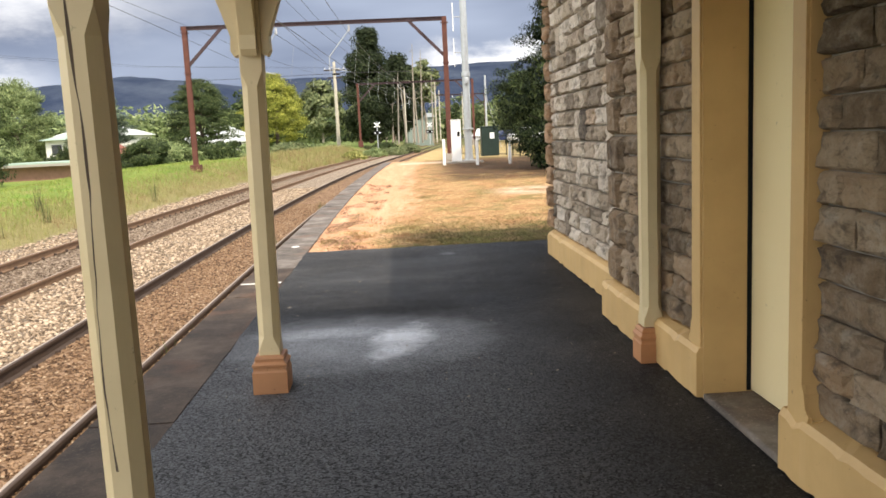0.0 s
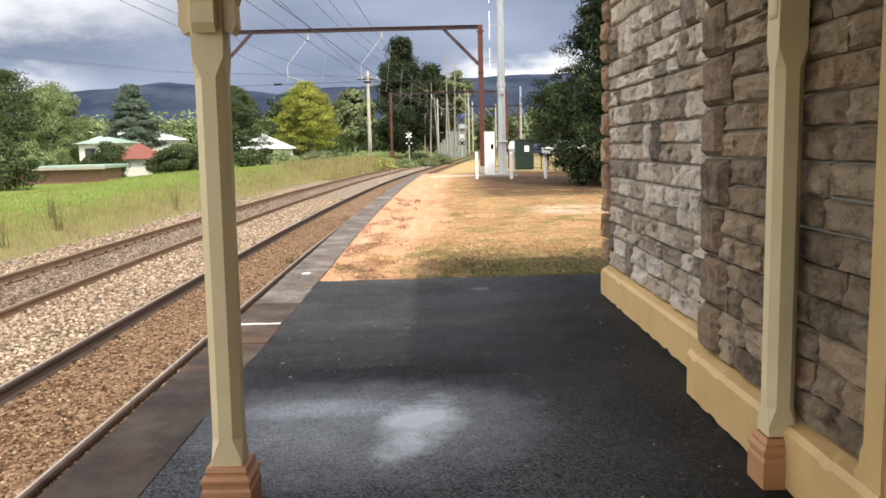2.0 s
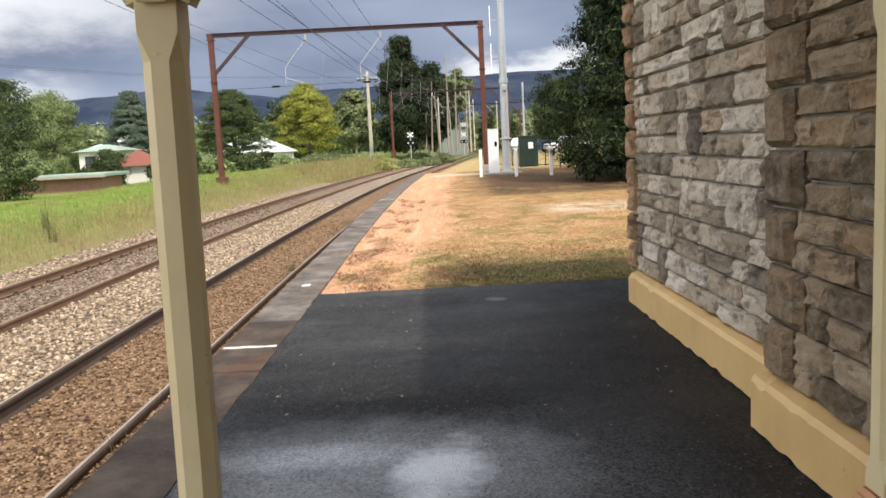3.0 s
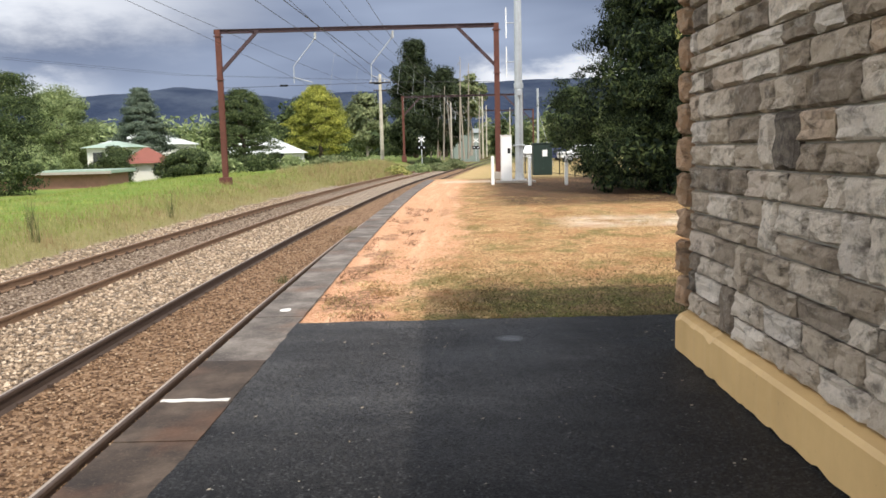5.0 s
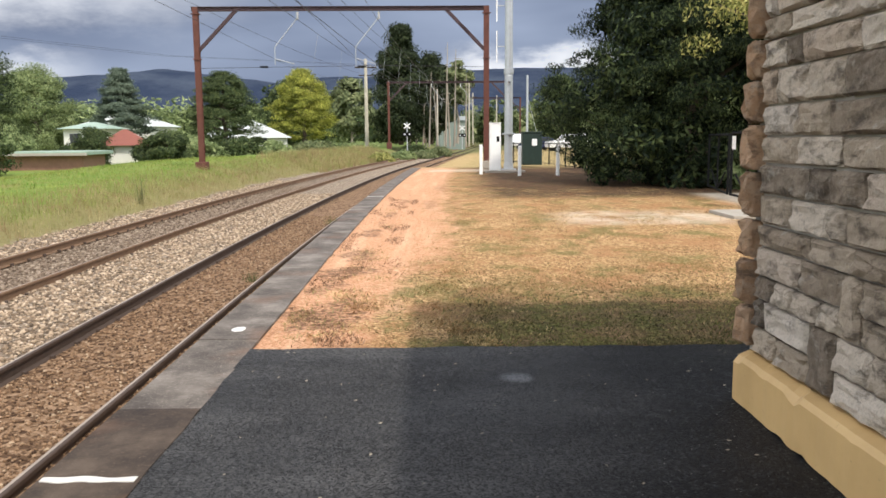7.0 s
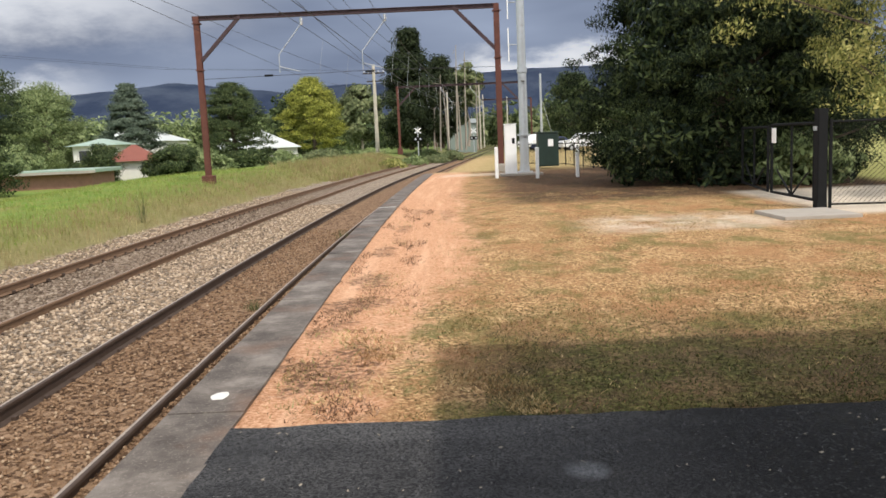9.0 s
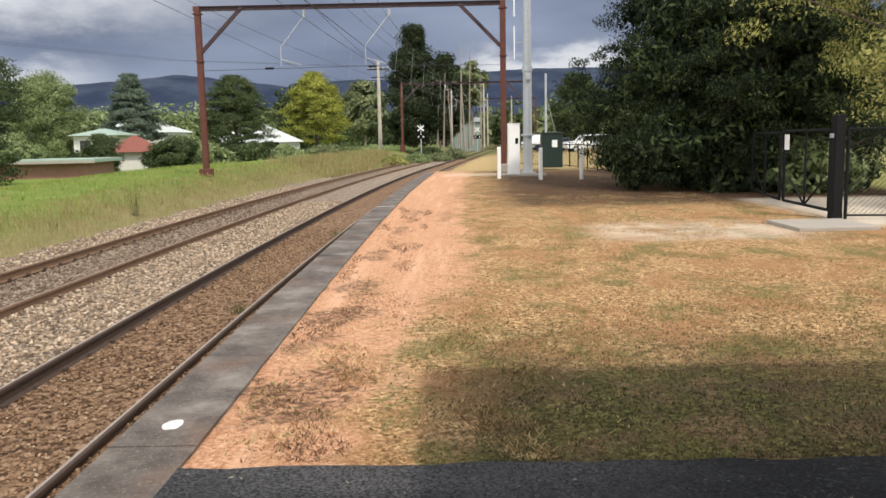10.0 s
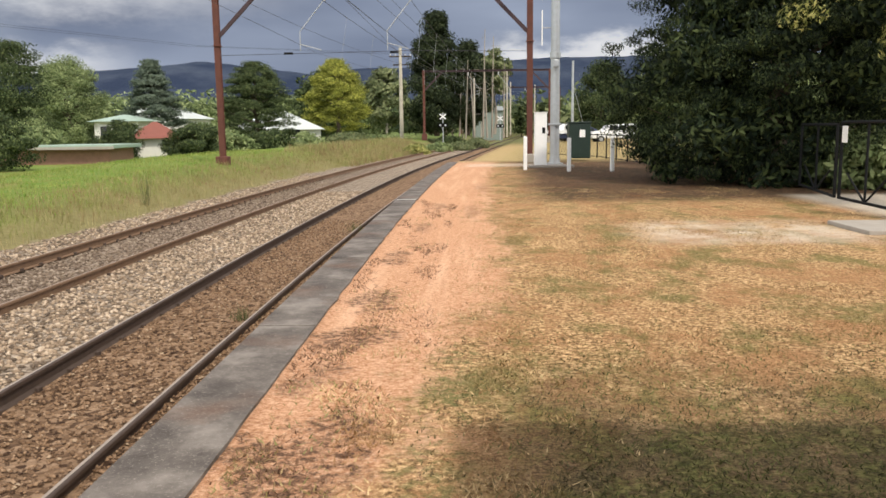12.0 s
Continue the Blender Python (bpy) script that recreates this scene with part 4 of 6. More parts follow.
part("surround", architrave(4.262, 4.40, True), M_GOLD, door, "mustard-painted door surround with a plinth block")
part("surround", architrave(3.14, 3.27, False), M_GOLD, door, "mustard-painted door surround with a plinth block")
part("head", box(1.592, 1.90, 3.275, 4.257, 2.447, 2.62, 0.01), M_GOLD, door)
leaf = part("door_leaf", box(1.872, 1.92, 3.274, 4.258, 0.045, 2.446, 0.004), M_DOOR, door, "smooth cream door leaf")
part("rebate", box(1.848, 1.8715, 4.2575, 4.2612, 0.041, 2.446), M_BLACK, door, "dark rebate at the hinge side")
part("threshold", box(1.60, 1.95, 3.275, 4.258, 0.0, 0.04, 0.012), M_COPING, door, "worn dark stone threshold")


# ---- rock-faced stonework ----
def stone_block(seed, margin=0.09, bulge=0.75, even=0.0):
    """A unit block, face towards -x: y and z run 0 to 1, depth 0 to 1, with a quarried face."""
    rng = random.Random(seed)
    g = [0.0, margin, 0.36, 0.66, 1 - margin, 1.0]
    verts, faces = [], []
    for j, b in enumerate(g):
        for i, a in enumerate(g):
            rim = i in (0, 5) or j in (0, 5)
            d = 0.0 if rim else -bulge * (0.25 + 0.65 * even + (0.95 - 0.75 * even) * rng.random())
            jig = 0.035 * (1 - 0.7 * even)
            verts.append((d, a + rng.uniform(-jig, jig), b + rng.uniform(-jig, jig)))
    for j in range(5):
        for i in range(5):
            faces.append((j * 6 + i, j * 6 + i + 1, (j + 1) * 6 + i + 1, (j + 1) * 6 + i)[::-1])
    back = [(1.0, verts[k][1], verts[k][2]) for k in (0, 5, 35, 30)]
    o = len(verts)
    verts += back
    sides = ([0, 1, 2, 3, 4, 5], [5, 11, 17, 23, 29, 35], [35, 34, 33, 32, 31, 30], [30, 24, 18, 12, 6, 0])
    for n, s in enumerate(sides):
        faces.append((*s, o + (n + 1) % 4, o + n))
    return verts, faces


BLOCKS = {}
for mat_key, mat in (("grey", M_STONE), ("pale", M_STONE_PALE), ("brown", M_QUOIN)):
    BLOCKS[mat_key] = []
    for s in range(9):
        v, f = stone_block(s * 7 + len(mat_key))
        BLOCKS[mat_key].append(mesh_of("stone", v, f, mat))
QUOINS = [mesh_of("quoin", *stone_block(90 + s, 0.12, 0.8, 1.0), M_QUOINGREY) for s in range(5)]


def lay(parent, key, x, y0, y1, z0, z1, rng, depth=0.042, joint=0.012, name="stone"):
    me = rng.choice(BLOCKS[key]) if key in BLOCKS else rng.choice(QUOINS)
    ob = new(name, me)
    ob.parent = parent
    ob.matrix_parent_inverse = parent.matrix_world.inverted()
    j = joint / 2
    ob.matrix_basis = Matrix.LocRotScale((x + 0.004 + rng.uniform(-0.006, 0.004), y0 + j, z0 + j), None, (depth, y1 - y0 - joint, z1 - z0 - joint))
    return ob


def lay_wall(parent, key, x, y0, y1, z0, z1, course, lengths, seed, tall=0.06, joint=0.011):
    """Courses of uneven blocks; a few stones stand two courses high."""
    rng = random.Random(seed)
    z, blocked = z0, []
    while z < z1 - 0.05:
        h = rng.uniform(*course)
        h2 = rng.uniform(*course)
        nxt = []
        y = y0
        spans = sorted(blocked)
        while y < y1 - 0.02:
            hit = [b for b in spans if b[0] - 0.001 <= y < b[1] - 0.001]
            if hit:
                y = hit[0][1]
                continue
            limit = min([b[0] for b in spans if b[0] > y] + [y1])
            ln = rng.uniform(*lengths)
            if limit - (y + ln) < lengths[0] * 0.6:
                ln = limit - y
            ln = min(ln, limit - y)
            hh = h
            if rng.random() < tall and ln < 0.36 and z + h + 0.15 < z1:
                hh = h + 0.165
                nxt.append((y, y + ln))
            lay(parent, key, x, y, y + ln, z, z + hh, rng, joint=joint)
            y += ln
        blocked = nxt
        z += h if not nxt else h
        if nxt:
            # the course above must match the tall stones' tops
            y = y0
            while y < y1 - 0.02:
                hit = [b for b in nxt if b[0] - 0.001 <= y < b[1] - 0.001]
                if hit:
                    y = hit[0][1]
                    continue
                limit = min([b[0] for b in nxt if b[0] > y] + [y1])
                ln = rng.uniform(*lengths)
                if limit - (y + ln) < lengths[0] * 0.6:
                    ln = limit - y
                ln = min(ln, limit - y)
                lay(parent, key, x, y, y + ln, z, z + 0.165, rng, joint=joint)
                y += ln
            z += 0.165
            blocked = []


TOP = 3.62
lay_wall(wall_far, "pale", XF, Y_STEP + 0.01, Y_END - 0.15, 0.31, TOP, (0.11, 0.195), (0.15, 0.56), 11, 0.26, 0.016)
rng = random.Random(5)
z = 0.33
while z < TOP - 0.1:
    h = rng.uniform(0.20, 0.27)
    lay(wall_far, "brown", XF - 0.035, Y_END - 0.15, Y_END - 0.005, z, z + h, rng, 0.06, 0.02, "corner_stone")
    z += h
# near wall: dressed quoins at the step, regular courses between them and the doorway
z, n = 0.31, 0
while z < TOP - 0.2:
    ln = 0.40 if n % 2 else 0.29
    lay(wall_door, "quoin", XN - 0.006, Y_STEP + 0.004 - ln, Y_STEP + 0.004, z, z + 0.285, rng, 0.05, 0.016, "quoin_stone")
    for k in (0, 1):
        yy, end = D1 + 0.14, Y_STEP - ln - 0.01
        while yy < end - 0.02:
            l2 = rng.uniform(0.22, 0.52)
            if end - (yy + l2) < 0.14:
                l2 = end - yy
            lay(wall_door, "grey", XN, yy, yy + l2, z + k * 0.1425, z + (k + 1) * 0.1425, rng)
            yy += l2
    z, n = z + 0.285, n + 1
lay_wall(wall_near, "grey", XN, 1.2, D0 - 0.14, 0.31, 2.75, (0.135, 0.16), (0.26, 0.52), 21, 0.0)
# the step's return face
z = 0.31
while z < TOP - 0.2:
    ob = lay(wall_door, "quoin", 0, 0, 0.16, z, z + 0.285, rng, 0.02, 0.014, "quoin_stone")
    ob.matrix_basis = Matrix.Translation((XN + 0.008, Y_STEP + 0.012, z + 0.007)) @ Matrix.Rotation(-math.pi / 2, 4, "Z") @ Matrix.Diagonal((0.018, 0.17, 0.271, 1))
    z += 0.285


# ---- overhead line gantries ----
def lattice_post(h, w, material):
    """Two flanges and a web, as a rolled steel column."""
    bm = box(-w / 2, w / 2, -w * 0.45, -w * 0.45 + 0.016, 0, h)
    box(-w / 2, w / 2, w * 0.45 - 0.016, w * 0.45, 0, h, bm=bm)
    box(-0.012, 0.012, -w * 0.45 + 0.017, w * 0.45 - 0.017, 0, h, bm=bm)
    return bm


def insulator(n=5, r=0.085):
    rings = [(0.02, 0.0)]
    for i in range(n):
        z = -0.03 - i * 0.07
        rings += [(0.018, z), (r, z - 0.02), (r * 0.8, z - 0.04), (0.018, z - 0.045)]
    rings.append((0.012, -0.03 - n * 0.07))
    return lathe(rings, 10)


def gantry(x0, x1, y, z0, z1, top, label, arms, w=0.26, knee=2.05):
    g = thing("overhead_gantry", pose(0, 0, 0), label, "gantry", "overhead line gantries")
    for x, z, s in ((x0, z0, 1), (x1, z1, -1)):
        p = part("post", lattice_post(top - z, w, M_RUST), M_RUST, g, "rusty red steel post")
        p.matrix_world = pose(x, y, z)
        part("footing", box(x - 0.28, x + 0.28, y - 0.28, y + 0.28, z - 0.3, z + 0.38, 0.03), M_RUST if s > 0 else M_CONC, g, "stained concrete footing")
        part("brace", bar((x + s * 0.1, y, top - knee), (x + s * knee, y, top - 0.06), 0.13, 0.16), M_RUSTDARK, g)
        part("bolt_plate", box(x - 0.17, x + 0.17, y - 0.17, y + 0.17, top - 0.45 - knee, top - knee - 0.40), M_RUST, g)
        part("cap_plate", box(x - 0.2, x + 0.2, y - 0.16, y + 0.16, top - 0.34, top - 0.30), M_RUST, g)
    bm = box(x0 - 0.2, x1 + 0.12, y - 0.09, y + 0.09, top, top + 0.02)
    box(x0 - 0.2, x1 + 0.12, y - 0.09, y + 0.09, top - 0.19, top - 0.17, bm=bm)
    box(x0 - 0.2, x1 + 0.12, y - 0.008, y + 0.008, top - 0.17, top, bm=bm)
    for x in np.arange(x0 + 0.5, x1, 1.1):
        box(x - 0.008, x + 0.008, y - 0.085, y + 0.085, top - 0.17, top, bm=bm)
    part("beam", bm, M_RUSTDARK, g, "weathered purple-brown steel beam")
    for x, lean in arms:
        ins = part("insulator", insulator(), M_INSUL, g, "white porcelain insulator")
        ins.matrix_world = pose(x, y, top - 0.22)
        part("drop_arm", tube((x, y, top - 0.5), (x + lean * 1.15, y, top - 1.9), 0.022, sides=6), M_GALV, g, "bent galvanised registration arm")
        part("drop_arm", tube((x + lean * 1.15, y, top - 1.9), (x + lean * 1.15, y, top - 2.75), 0.022, sides=6), M_GALV, g)
        part("steady_arm", tube((x + lean * 1.15, y, top - 2.45), (x + lean * 0.2, y, top - 2.72), 0.022, sides=6), M_GALV, g)
    return g


gantry(-11.33, 2.80, 46.0, 0.02, -0.02, 7.85, "rusty steel portal gantry spanning both tracks, on concrete footings", ((-6.4, -1.0), (-2.45, -1.0)))
gantry(-4.5, 8.8, 96.0, 0.6, 0.2, 7.6, "distant rusty steel gantry over the tracks", ((0.2, 1.0), (3.4, 1.0)), 0.24)
gantry(-1.0, 15.5, 146.0, 0.9, 0.4, 8.2, "third steel gantry over the curving tracks", ((6.5, 1.0), (9.8, 1.0)), 0.24)
# cross-span wire with small floats under the first gantry
wire("span_wire", [(-11.3, 46.0, 4.95), (-6.5, 46.0, 5.0), (-2.6, 46.0, 5.05), (2.8, 46.0, 4.95)], 0.012, M_WIRE)
tagged(bpy.data.objects["span_wire"], "thin steel span wire under the gantry", "wire")
for xx in (-8.1, -3.3):
    s = thing("span_insulator", pose(xx, 46.0, 5.0), "dark insulator strung on the span wire", "insulator", "span insulators")
    part("body", tube((-0.2, 0, 0), (0.2, 0, 0), 0.05, sides=8), M_BLACK, s)

SPANS = (-12.0, 46.0, 96.0, 146.0)


def overhead(ends, sag, label, r):
    """A wire hung from gantry to gantry; ends gives its (x, z) at each one."""
    pts = []
    for (ya, yb), (xa, za), (xb, zb) in zip(zip(SPANS, SPANS[1:]), ends, ends[1:]):
        for k in range(12):
            f = k / 12
            pts.append((xa + (xb - xa) * f, ya + (yb - ya) * f, za + (zb - za) * f - sag * 4 * f * (1 - f)))
    pts.append((ends[-1][0], SPANS[-1], ends[-1][1]))
    return tagged(wire("overhead_wire", pts, r, M_WIRE), label, "wire", "overhead wires")


CATENARIES = (((-6.6, 7.35), (-6.4, 7.25), (-1.0, 6.9), (6.2, 7.4)), ((-3.0, 7.4), (-2.55, 7.3), (1.6, 6.9), (9.5, 7.4)))
CONTACTS = (((-7.1, 5.0), (-6.8, 5.0), (-0.6, 5.0), (6.3, 5.2)), ((-3.5, 4.75), (-2.9, 4.75), (1.9, 4.9), (9.6, 5.2)))
for cat, con in zip(CATENARIES, CONTACTS):
    overhead(cat, 0.55, "sagging catenary wire over the track", 0.011)
    overhead(con, 0.0, "thin taut contact wire over the track", 0.006)
    for g in (1, 2):
        for f in np.linspace(0.08, 0.92, 8):
            yy = SPANS[g] + (SPANS[g + 1] - SPANS[g]) * f
            (ax, az), (bx, bz), (cx, cz), (dx, dz) = cat[g], cat[g + 1], con[g], con[g + 1]
            tagged(wire("dropper", [(cx + (dx - cx) * f, yy, cz + (dz - cz) * f), (ax + (bx - ax) * f, yy, az + (bz - az) * f - 2.2 * f * (1 - f))], 0.006, M_GALV), "thin dropper between catenary and contact wire", "wire", "droppers")
overhead(((-8.4, 7.9), (-5.05, 7.05), (-1.6, 6.7), (5.2, 7.2)), 0.15, "heavy feeder wire under the gantry beam", 0.016)
overhead(((-5.6, 8.5), (-4.9, 8.1), (-0.3, 7.8), (7.3, 8.3)), 0.35, "feeder wire over the gantry beam", 0.010)
overhead(((-4.8, 8.5), (-4.2, 8.1), (0.6, 7.8), (8.2, 8.3)), 0.35, "feeder wire over the gantry beam", 0.010)
overhead(((-12.2, 8.3), (-11.4, 8.0), (-4.6, 7.8), (-1.1, 8.4)), 0.5, "side wire along the gantry posts", 0.009)


# ---- posts, cabinets and poles at the platform's end ----
def bollard(x, y, h):
    b = thing("marker_post", pose(x, y, -0.01), "slim white-painted marker post in bare ground", "marker post", "white marker posts")
    part("shaft", box(-0.065, 0.065, -0.065, 0.065, 0, h, 0.018), M_WHITE, b)
    part("cap", lathe([(0.066, h - 0.01), (0.07, h + 0.004), (0.05, h + 0.03), (0.01, h + 0.04)], square=True), M_WHITE, b)
    return b


bollard(2.10, 39.0, 1.2), bollard(3.55, 37.6, 1.15), bollard(5.04, 37.4, 1.15)

cab = thing("signal_cabinet", pose(2.84, 41.0, 0.0), "tall white enamelled signal cabinet on a concrete pad", "cabinet")
part("body", box(-0.24, 0.24, -0.2, 0.2, 0.08, 2.12, 0.015), M_WHITE, cab)
part("door", box(-0.215, 0.215, -0.215, -0.202, 0.14, 2.06, 0.004), M_WHITE, cab)
part("lock", box(0.05, 0.17, -0.235, -0.216, 1.32, 1.55, 0.01), M_BLACK, cab, "dark lock plate")
part("roof", box(-0.26, 0.26, -0.23, 0.22, 2.121, 2.15, 0.006), M_WHITE, cab)
part("pad", box(-0.45, 1.3, -0.4, 0.4, -0.03, 0.079, 0.02), M_CONC, cab, "concrete pad")

mast = thing("steel_mast", pose(3.62, 43.0, 0.0), "tall grey galvanised radio mast with brackets and step irons", "mast")
part("shaft", tube((0, 0, 0.05), (0, 0, 16.0), 0.20, 0.15, 14), M_GALV, mast, smooth_shade=False)
part("base_flange", lathe([(0.36, 0.02), (0.36, 0.07), (0.23, 0.075), (0.22, 0.3)], 16), M_GALV, mast)
part("joint_flange", lathe([(0.19, 1.62), (0.30, 1.64), (0.30, 1.70), (0.19, 1.72)], 16), M_GALV, mast)
part("joint_flange", lathe([(0.18, 4.35), (0.225, 4.37), (0.225, 4.6), (0.18, 4.62)], 16), M_GALV, mast)
part("equipment_box", box(-0.1, 0.1, -0.34, -0.17, 4.0, 4.3, 0.02), M_GALV, mast)
for z0 in (4.9, 6.7, 8.5):
    part("antenna", tube((-0.55, 0, z0), (-0.55, 0, z0 + 1.4), 0.03, sides=6), M_WHITE, mast, "white whip antenna on a bracket")
    part("bracket", tube((-0.55, 0, z0 + 0.7), (-0.2, 0, z0 + 0.7), 0.025, sides=6), M_GALV, mast)

gb = thing("electrical_cabinet", pose(5.2, 47.2, 0.1), "dark green electrical kiosk with a pale warning notice", "cabinet")
part("body", box(-0.5, 0.5, -0.4, 0.4, 0.0, 1.62, 0.02), M_GREENBOX, gb)
part("roof", box(-0.54, 0.54, -0.44, 0.44, 1.621, 1.69, 0.015), M_GREENBOX, gb)
part("door", box(-0.48, 0.01, -0.414, -0.402, 0.06, 1.55, 0.004), M_GREENBOX, gb)
part("door", box(0.02, 0.48, -0.414, -0.402, 0.06, 1.55, 0.004), M_GREENBOX, gb)
part("notice", box(-0.02, 0.24, -0.422, -0.4155, 0.98, 1.32), M_WHITE, gb, "pale warning notice")

lp = thing("lamp_pole", pose(5.9, 55.0, 0.2), "thin pale steel lamp pole", "pole")
part("shaft", tube((0, 0, 0), (0, 0, 5.0), 0.075, 0.06, 8), M_GALV, lp)
part("stay", tube((0.05, 0, 3.6), (0.95, 0, 0.2), 0.012, sides=5), M_GALV, lp)

pp = thing("power_pole", pose(-9.0, 122.6, -0.2), "pale timber power pole with cross-arms", "power pole")
pp.scale = (1.7, 1.7, 1.7)
part("shaft", tube((0, 0, 0), (0, 0, 7.5), 0.17, 0.12, 8), M_POLE, pp)
part("cross_arm", box(-0.9, 0.9, -0.06, 0.06, 6.75, 6.87), M_TIMBER, pp)
part("cross_arm", box(-0.6, 0.6, -0.06, 0.06, 6.1, 6.2), M_TIMBER, pp)
for sx in (-0.8, -0.4, 0.4, 0.8):
    i = part("insulator", lathe([(0.03, 0), (0.05, 0.05), (0.02, 0.14)], 8), M_INSUL, pp)
    i.matrix_local = pose(sx, 0, 6.87)
for dx in (-0.8, 0.8):
    tagged(wire("power_line", [(-9.0 + dx * 1.7, 122.6, 11.7), (-30 + dx, 100, 10.9), (-75 + dx, 40, 12.5)], 0.012, M_WIRE), "sagging power line from the timber pole", "wire", "power lines")


def crossing_sign(x, y, z, s=1.0):
    c = thing("crossing_signal", pose(x, y, z), "level-crossing signal with a white crossed board", "crossing signal", "crossing signals")
    part("mast", tube((0, 0, 0), (0, 0, 2.9 * s), 0.055, sides=8), M_GALV, c)
    for a in (38, -38):
        b = part("board", box(-0.40, 0.40, -0.012, 0.012, -0.06, 0.06, 0.004), M_INSUL, c)
        b.matrix_local = pose(0, -0.08 - 0.02 * (a > 0), 2.5 * s, 0, a, 0)
    part("lamp_board", box(-0.45, 0.45, -0.06, -0.03, 1.45 * s, 1.85 * s, 0.02), M_BLACK, c)
    for sx in (-0.25, 0.25):
        l = part("lamp", tube((sx, -0.2, 1.65 * s), (sx, -0.061, 1.65 * s), 0.1, sides=10), M_GALV, c)
    return c


crossing_sign(-2.35, 90.0, 0.2), crossing_sign(3.9, 104.0, 0.1)
for x, y, h in ((-0.5, 118, 8.5), (2.2, 128, 9.5), (5.6, 122, 9), (1.0, 112, 7.5), (7.6, 150, 9.0), (12.6, 160, 9)):
    p = thing("signal_mast", pose(x, y, 0.2), "thin distant pole beside the line", "pole", "distant poles")
    part("shaft", tube((0, 0, 0), (0, 0, h), 0.12, 0.09, 7), M_POLE, p)
    part("cross_arm", box(-0.7, 0.7, -0.05, 0.05, h - 0.8, h - 0.68), M_TIMBER, p)


# ---- fence, gate and slab ----
def chain_fence(pts, h, label, spacing=2.4, mesh_gap=0.09):
    f = thing("chain_link_fence", Matrix(), label, "fence", "black fences")
    for (x0, y0), (x1, y1) in zip(pts, pts[1:]):
        L = math.hypot(x1 - x0, y1 - y0)
        n = max(1, round(L / spacing))
        for i in range(n + 1):
            t = i / n
            part("post", tube((x0 + (x1 - x0) * t, y0 + (y1 - y0) * t, -0.05), (x0 + (x1 - x0) * t, y0 + (y1 - y0) * t, h + 0.05), 0.032, sides=7), M_BLACK, f)
        part("rail", tube((x0, y0, h), (x1, y1, h), 0.022, sides=6), M_BLACK, f)
        part("rail", tube((x0, y0, 0.06), (x1, y1, 0.06), 0.018, sides=6), M_BLACK, f)
        verts, faces = [], []
        m = int((L + h) / mesh_gap)
        ux, uy = (x1 - x0) / L, (y1 - y0) / L
        for d in (1, -1):
            for i in range(m):
                s0 = i * mesh_gap - (h if d > 0 else 0)
                a, b = max(0, s0), min(L, s0 + h)
                if b - a < 0.05:
                    continue
                za, zb = ((a - s0), (b - s0)) if d > 0 else (h - (a - s0), h - (b - s0))
                o = len(verts)
                for s_, z_ in ((a, za), (b, zb)):
                    verts += [(x0 + ux * s_, y0 + uy * s_, z_ + 0.06 - 0.004), (x0 + ux * s_, y0 + uy * s_, z_ + 0.06 + 0.004)]
                faces.append((o, o + 2, o + 3, o + 1))
        me = mesh_of("chain_mesh", verts, faces, M_BLACK)
        part("chain_mesh", me, None, f, "black chain-link mesh")
    return f


gp = thing("gate_post", pose(7.06, 22.0, 0.0), "stout black timber gate post at the concrete slab", "gate post")
part("shaft", chamfered_post(0.19, -0.02, 1.86, 0.02, 0.05, 1.84), M_BLACK, gp)
part("hinge", box(-0.13, -0.08, -0.05, 0.05, 1.45, 1.53), M_GALV, gp)


def gate(p, q, h, label):
    g = thing("pedestrian_gate", Matrix(), label, "gate", "black steel gates")
    (x0, y0), (x1, y1) = p, q
    mid = ((x0 + x1) / 2, (y0 + y1) / 2)
    for a, b in ((p, p), (q, q), (mid, mid)):
        part("stile", tube((a[0], a[1], 0.1), (a[0], a[1], h), 0.032 if a != mid else 0.024, sides=7), M_BLACK, g)
    for z in (0.12, h - 0.03):
        part("rail", tube((x0, y0, z), (x1, y1, z), 0.03, sides=7), M_BLACK, g)
    part("brace", tube((mid[0], mid[1], 0.12), (x0 + (x1 - x0) * 0.14, y0 + (y1 - y0) * 0.14, 0.62), 0.02, sides=6), M_BLACK, g)
    part("brace", tube((mid[0], mid[1], 0.12), (x0 + (x1 - x0) * 0.86, y0 + (y1 - y0) * 0.86, 0.62), 0.02, sides=6), M_BLACK, g)
    return g


gate((7.25, 24.75), (7.08, 22.3), 1.62, "black steel pedestrian gate standing by its post")
gate((7.95, 28.4), (7.27, 25.0), 1.58, "black steel gate leaf with diagonal braces under the cypress")
notice = thing("gate_notice", pose(7.24, 24.6, 1.2), "small pale notice on the gate", "notice")
part("plate", box(-0.012, -0.002, -0.11, 0.11, 0.0, 0.32), M_WHITE, notice)
chain_fence([(7.2, 21.9), (16.0, 20.4)], 1.6, "black chain-link fence running from the gate post")
chain_fence([(7.4, 30.6), (7.3, 41.0), (6.6, 50.5)], 1.15, "low black fence beside the car park", 1.9, 0.12)
chain_fence([(6.6, 50.5), (4.2, 56)], 1.15, "low black fence behind the electrical kiosk", 1.9, 0.12)
slabp = tagged(new("pavement_slab", bm_mesh("pavement_slab", box(5.62, 6.93, 20.15, 21.5, -0.05, 0.05, 0.012), M_CONC)), "raised pale concrete slab before the gate", "slab", kind="structure")


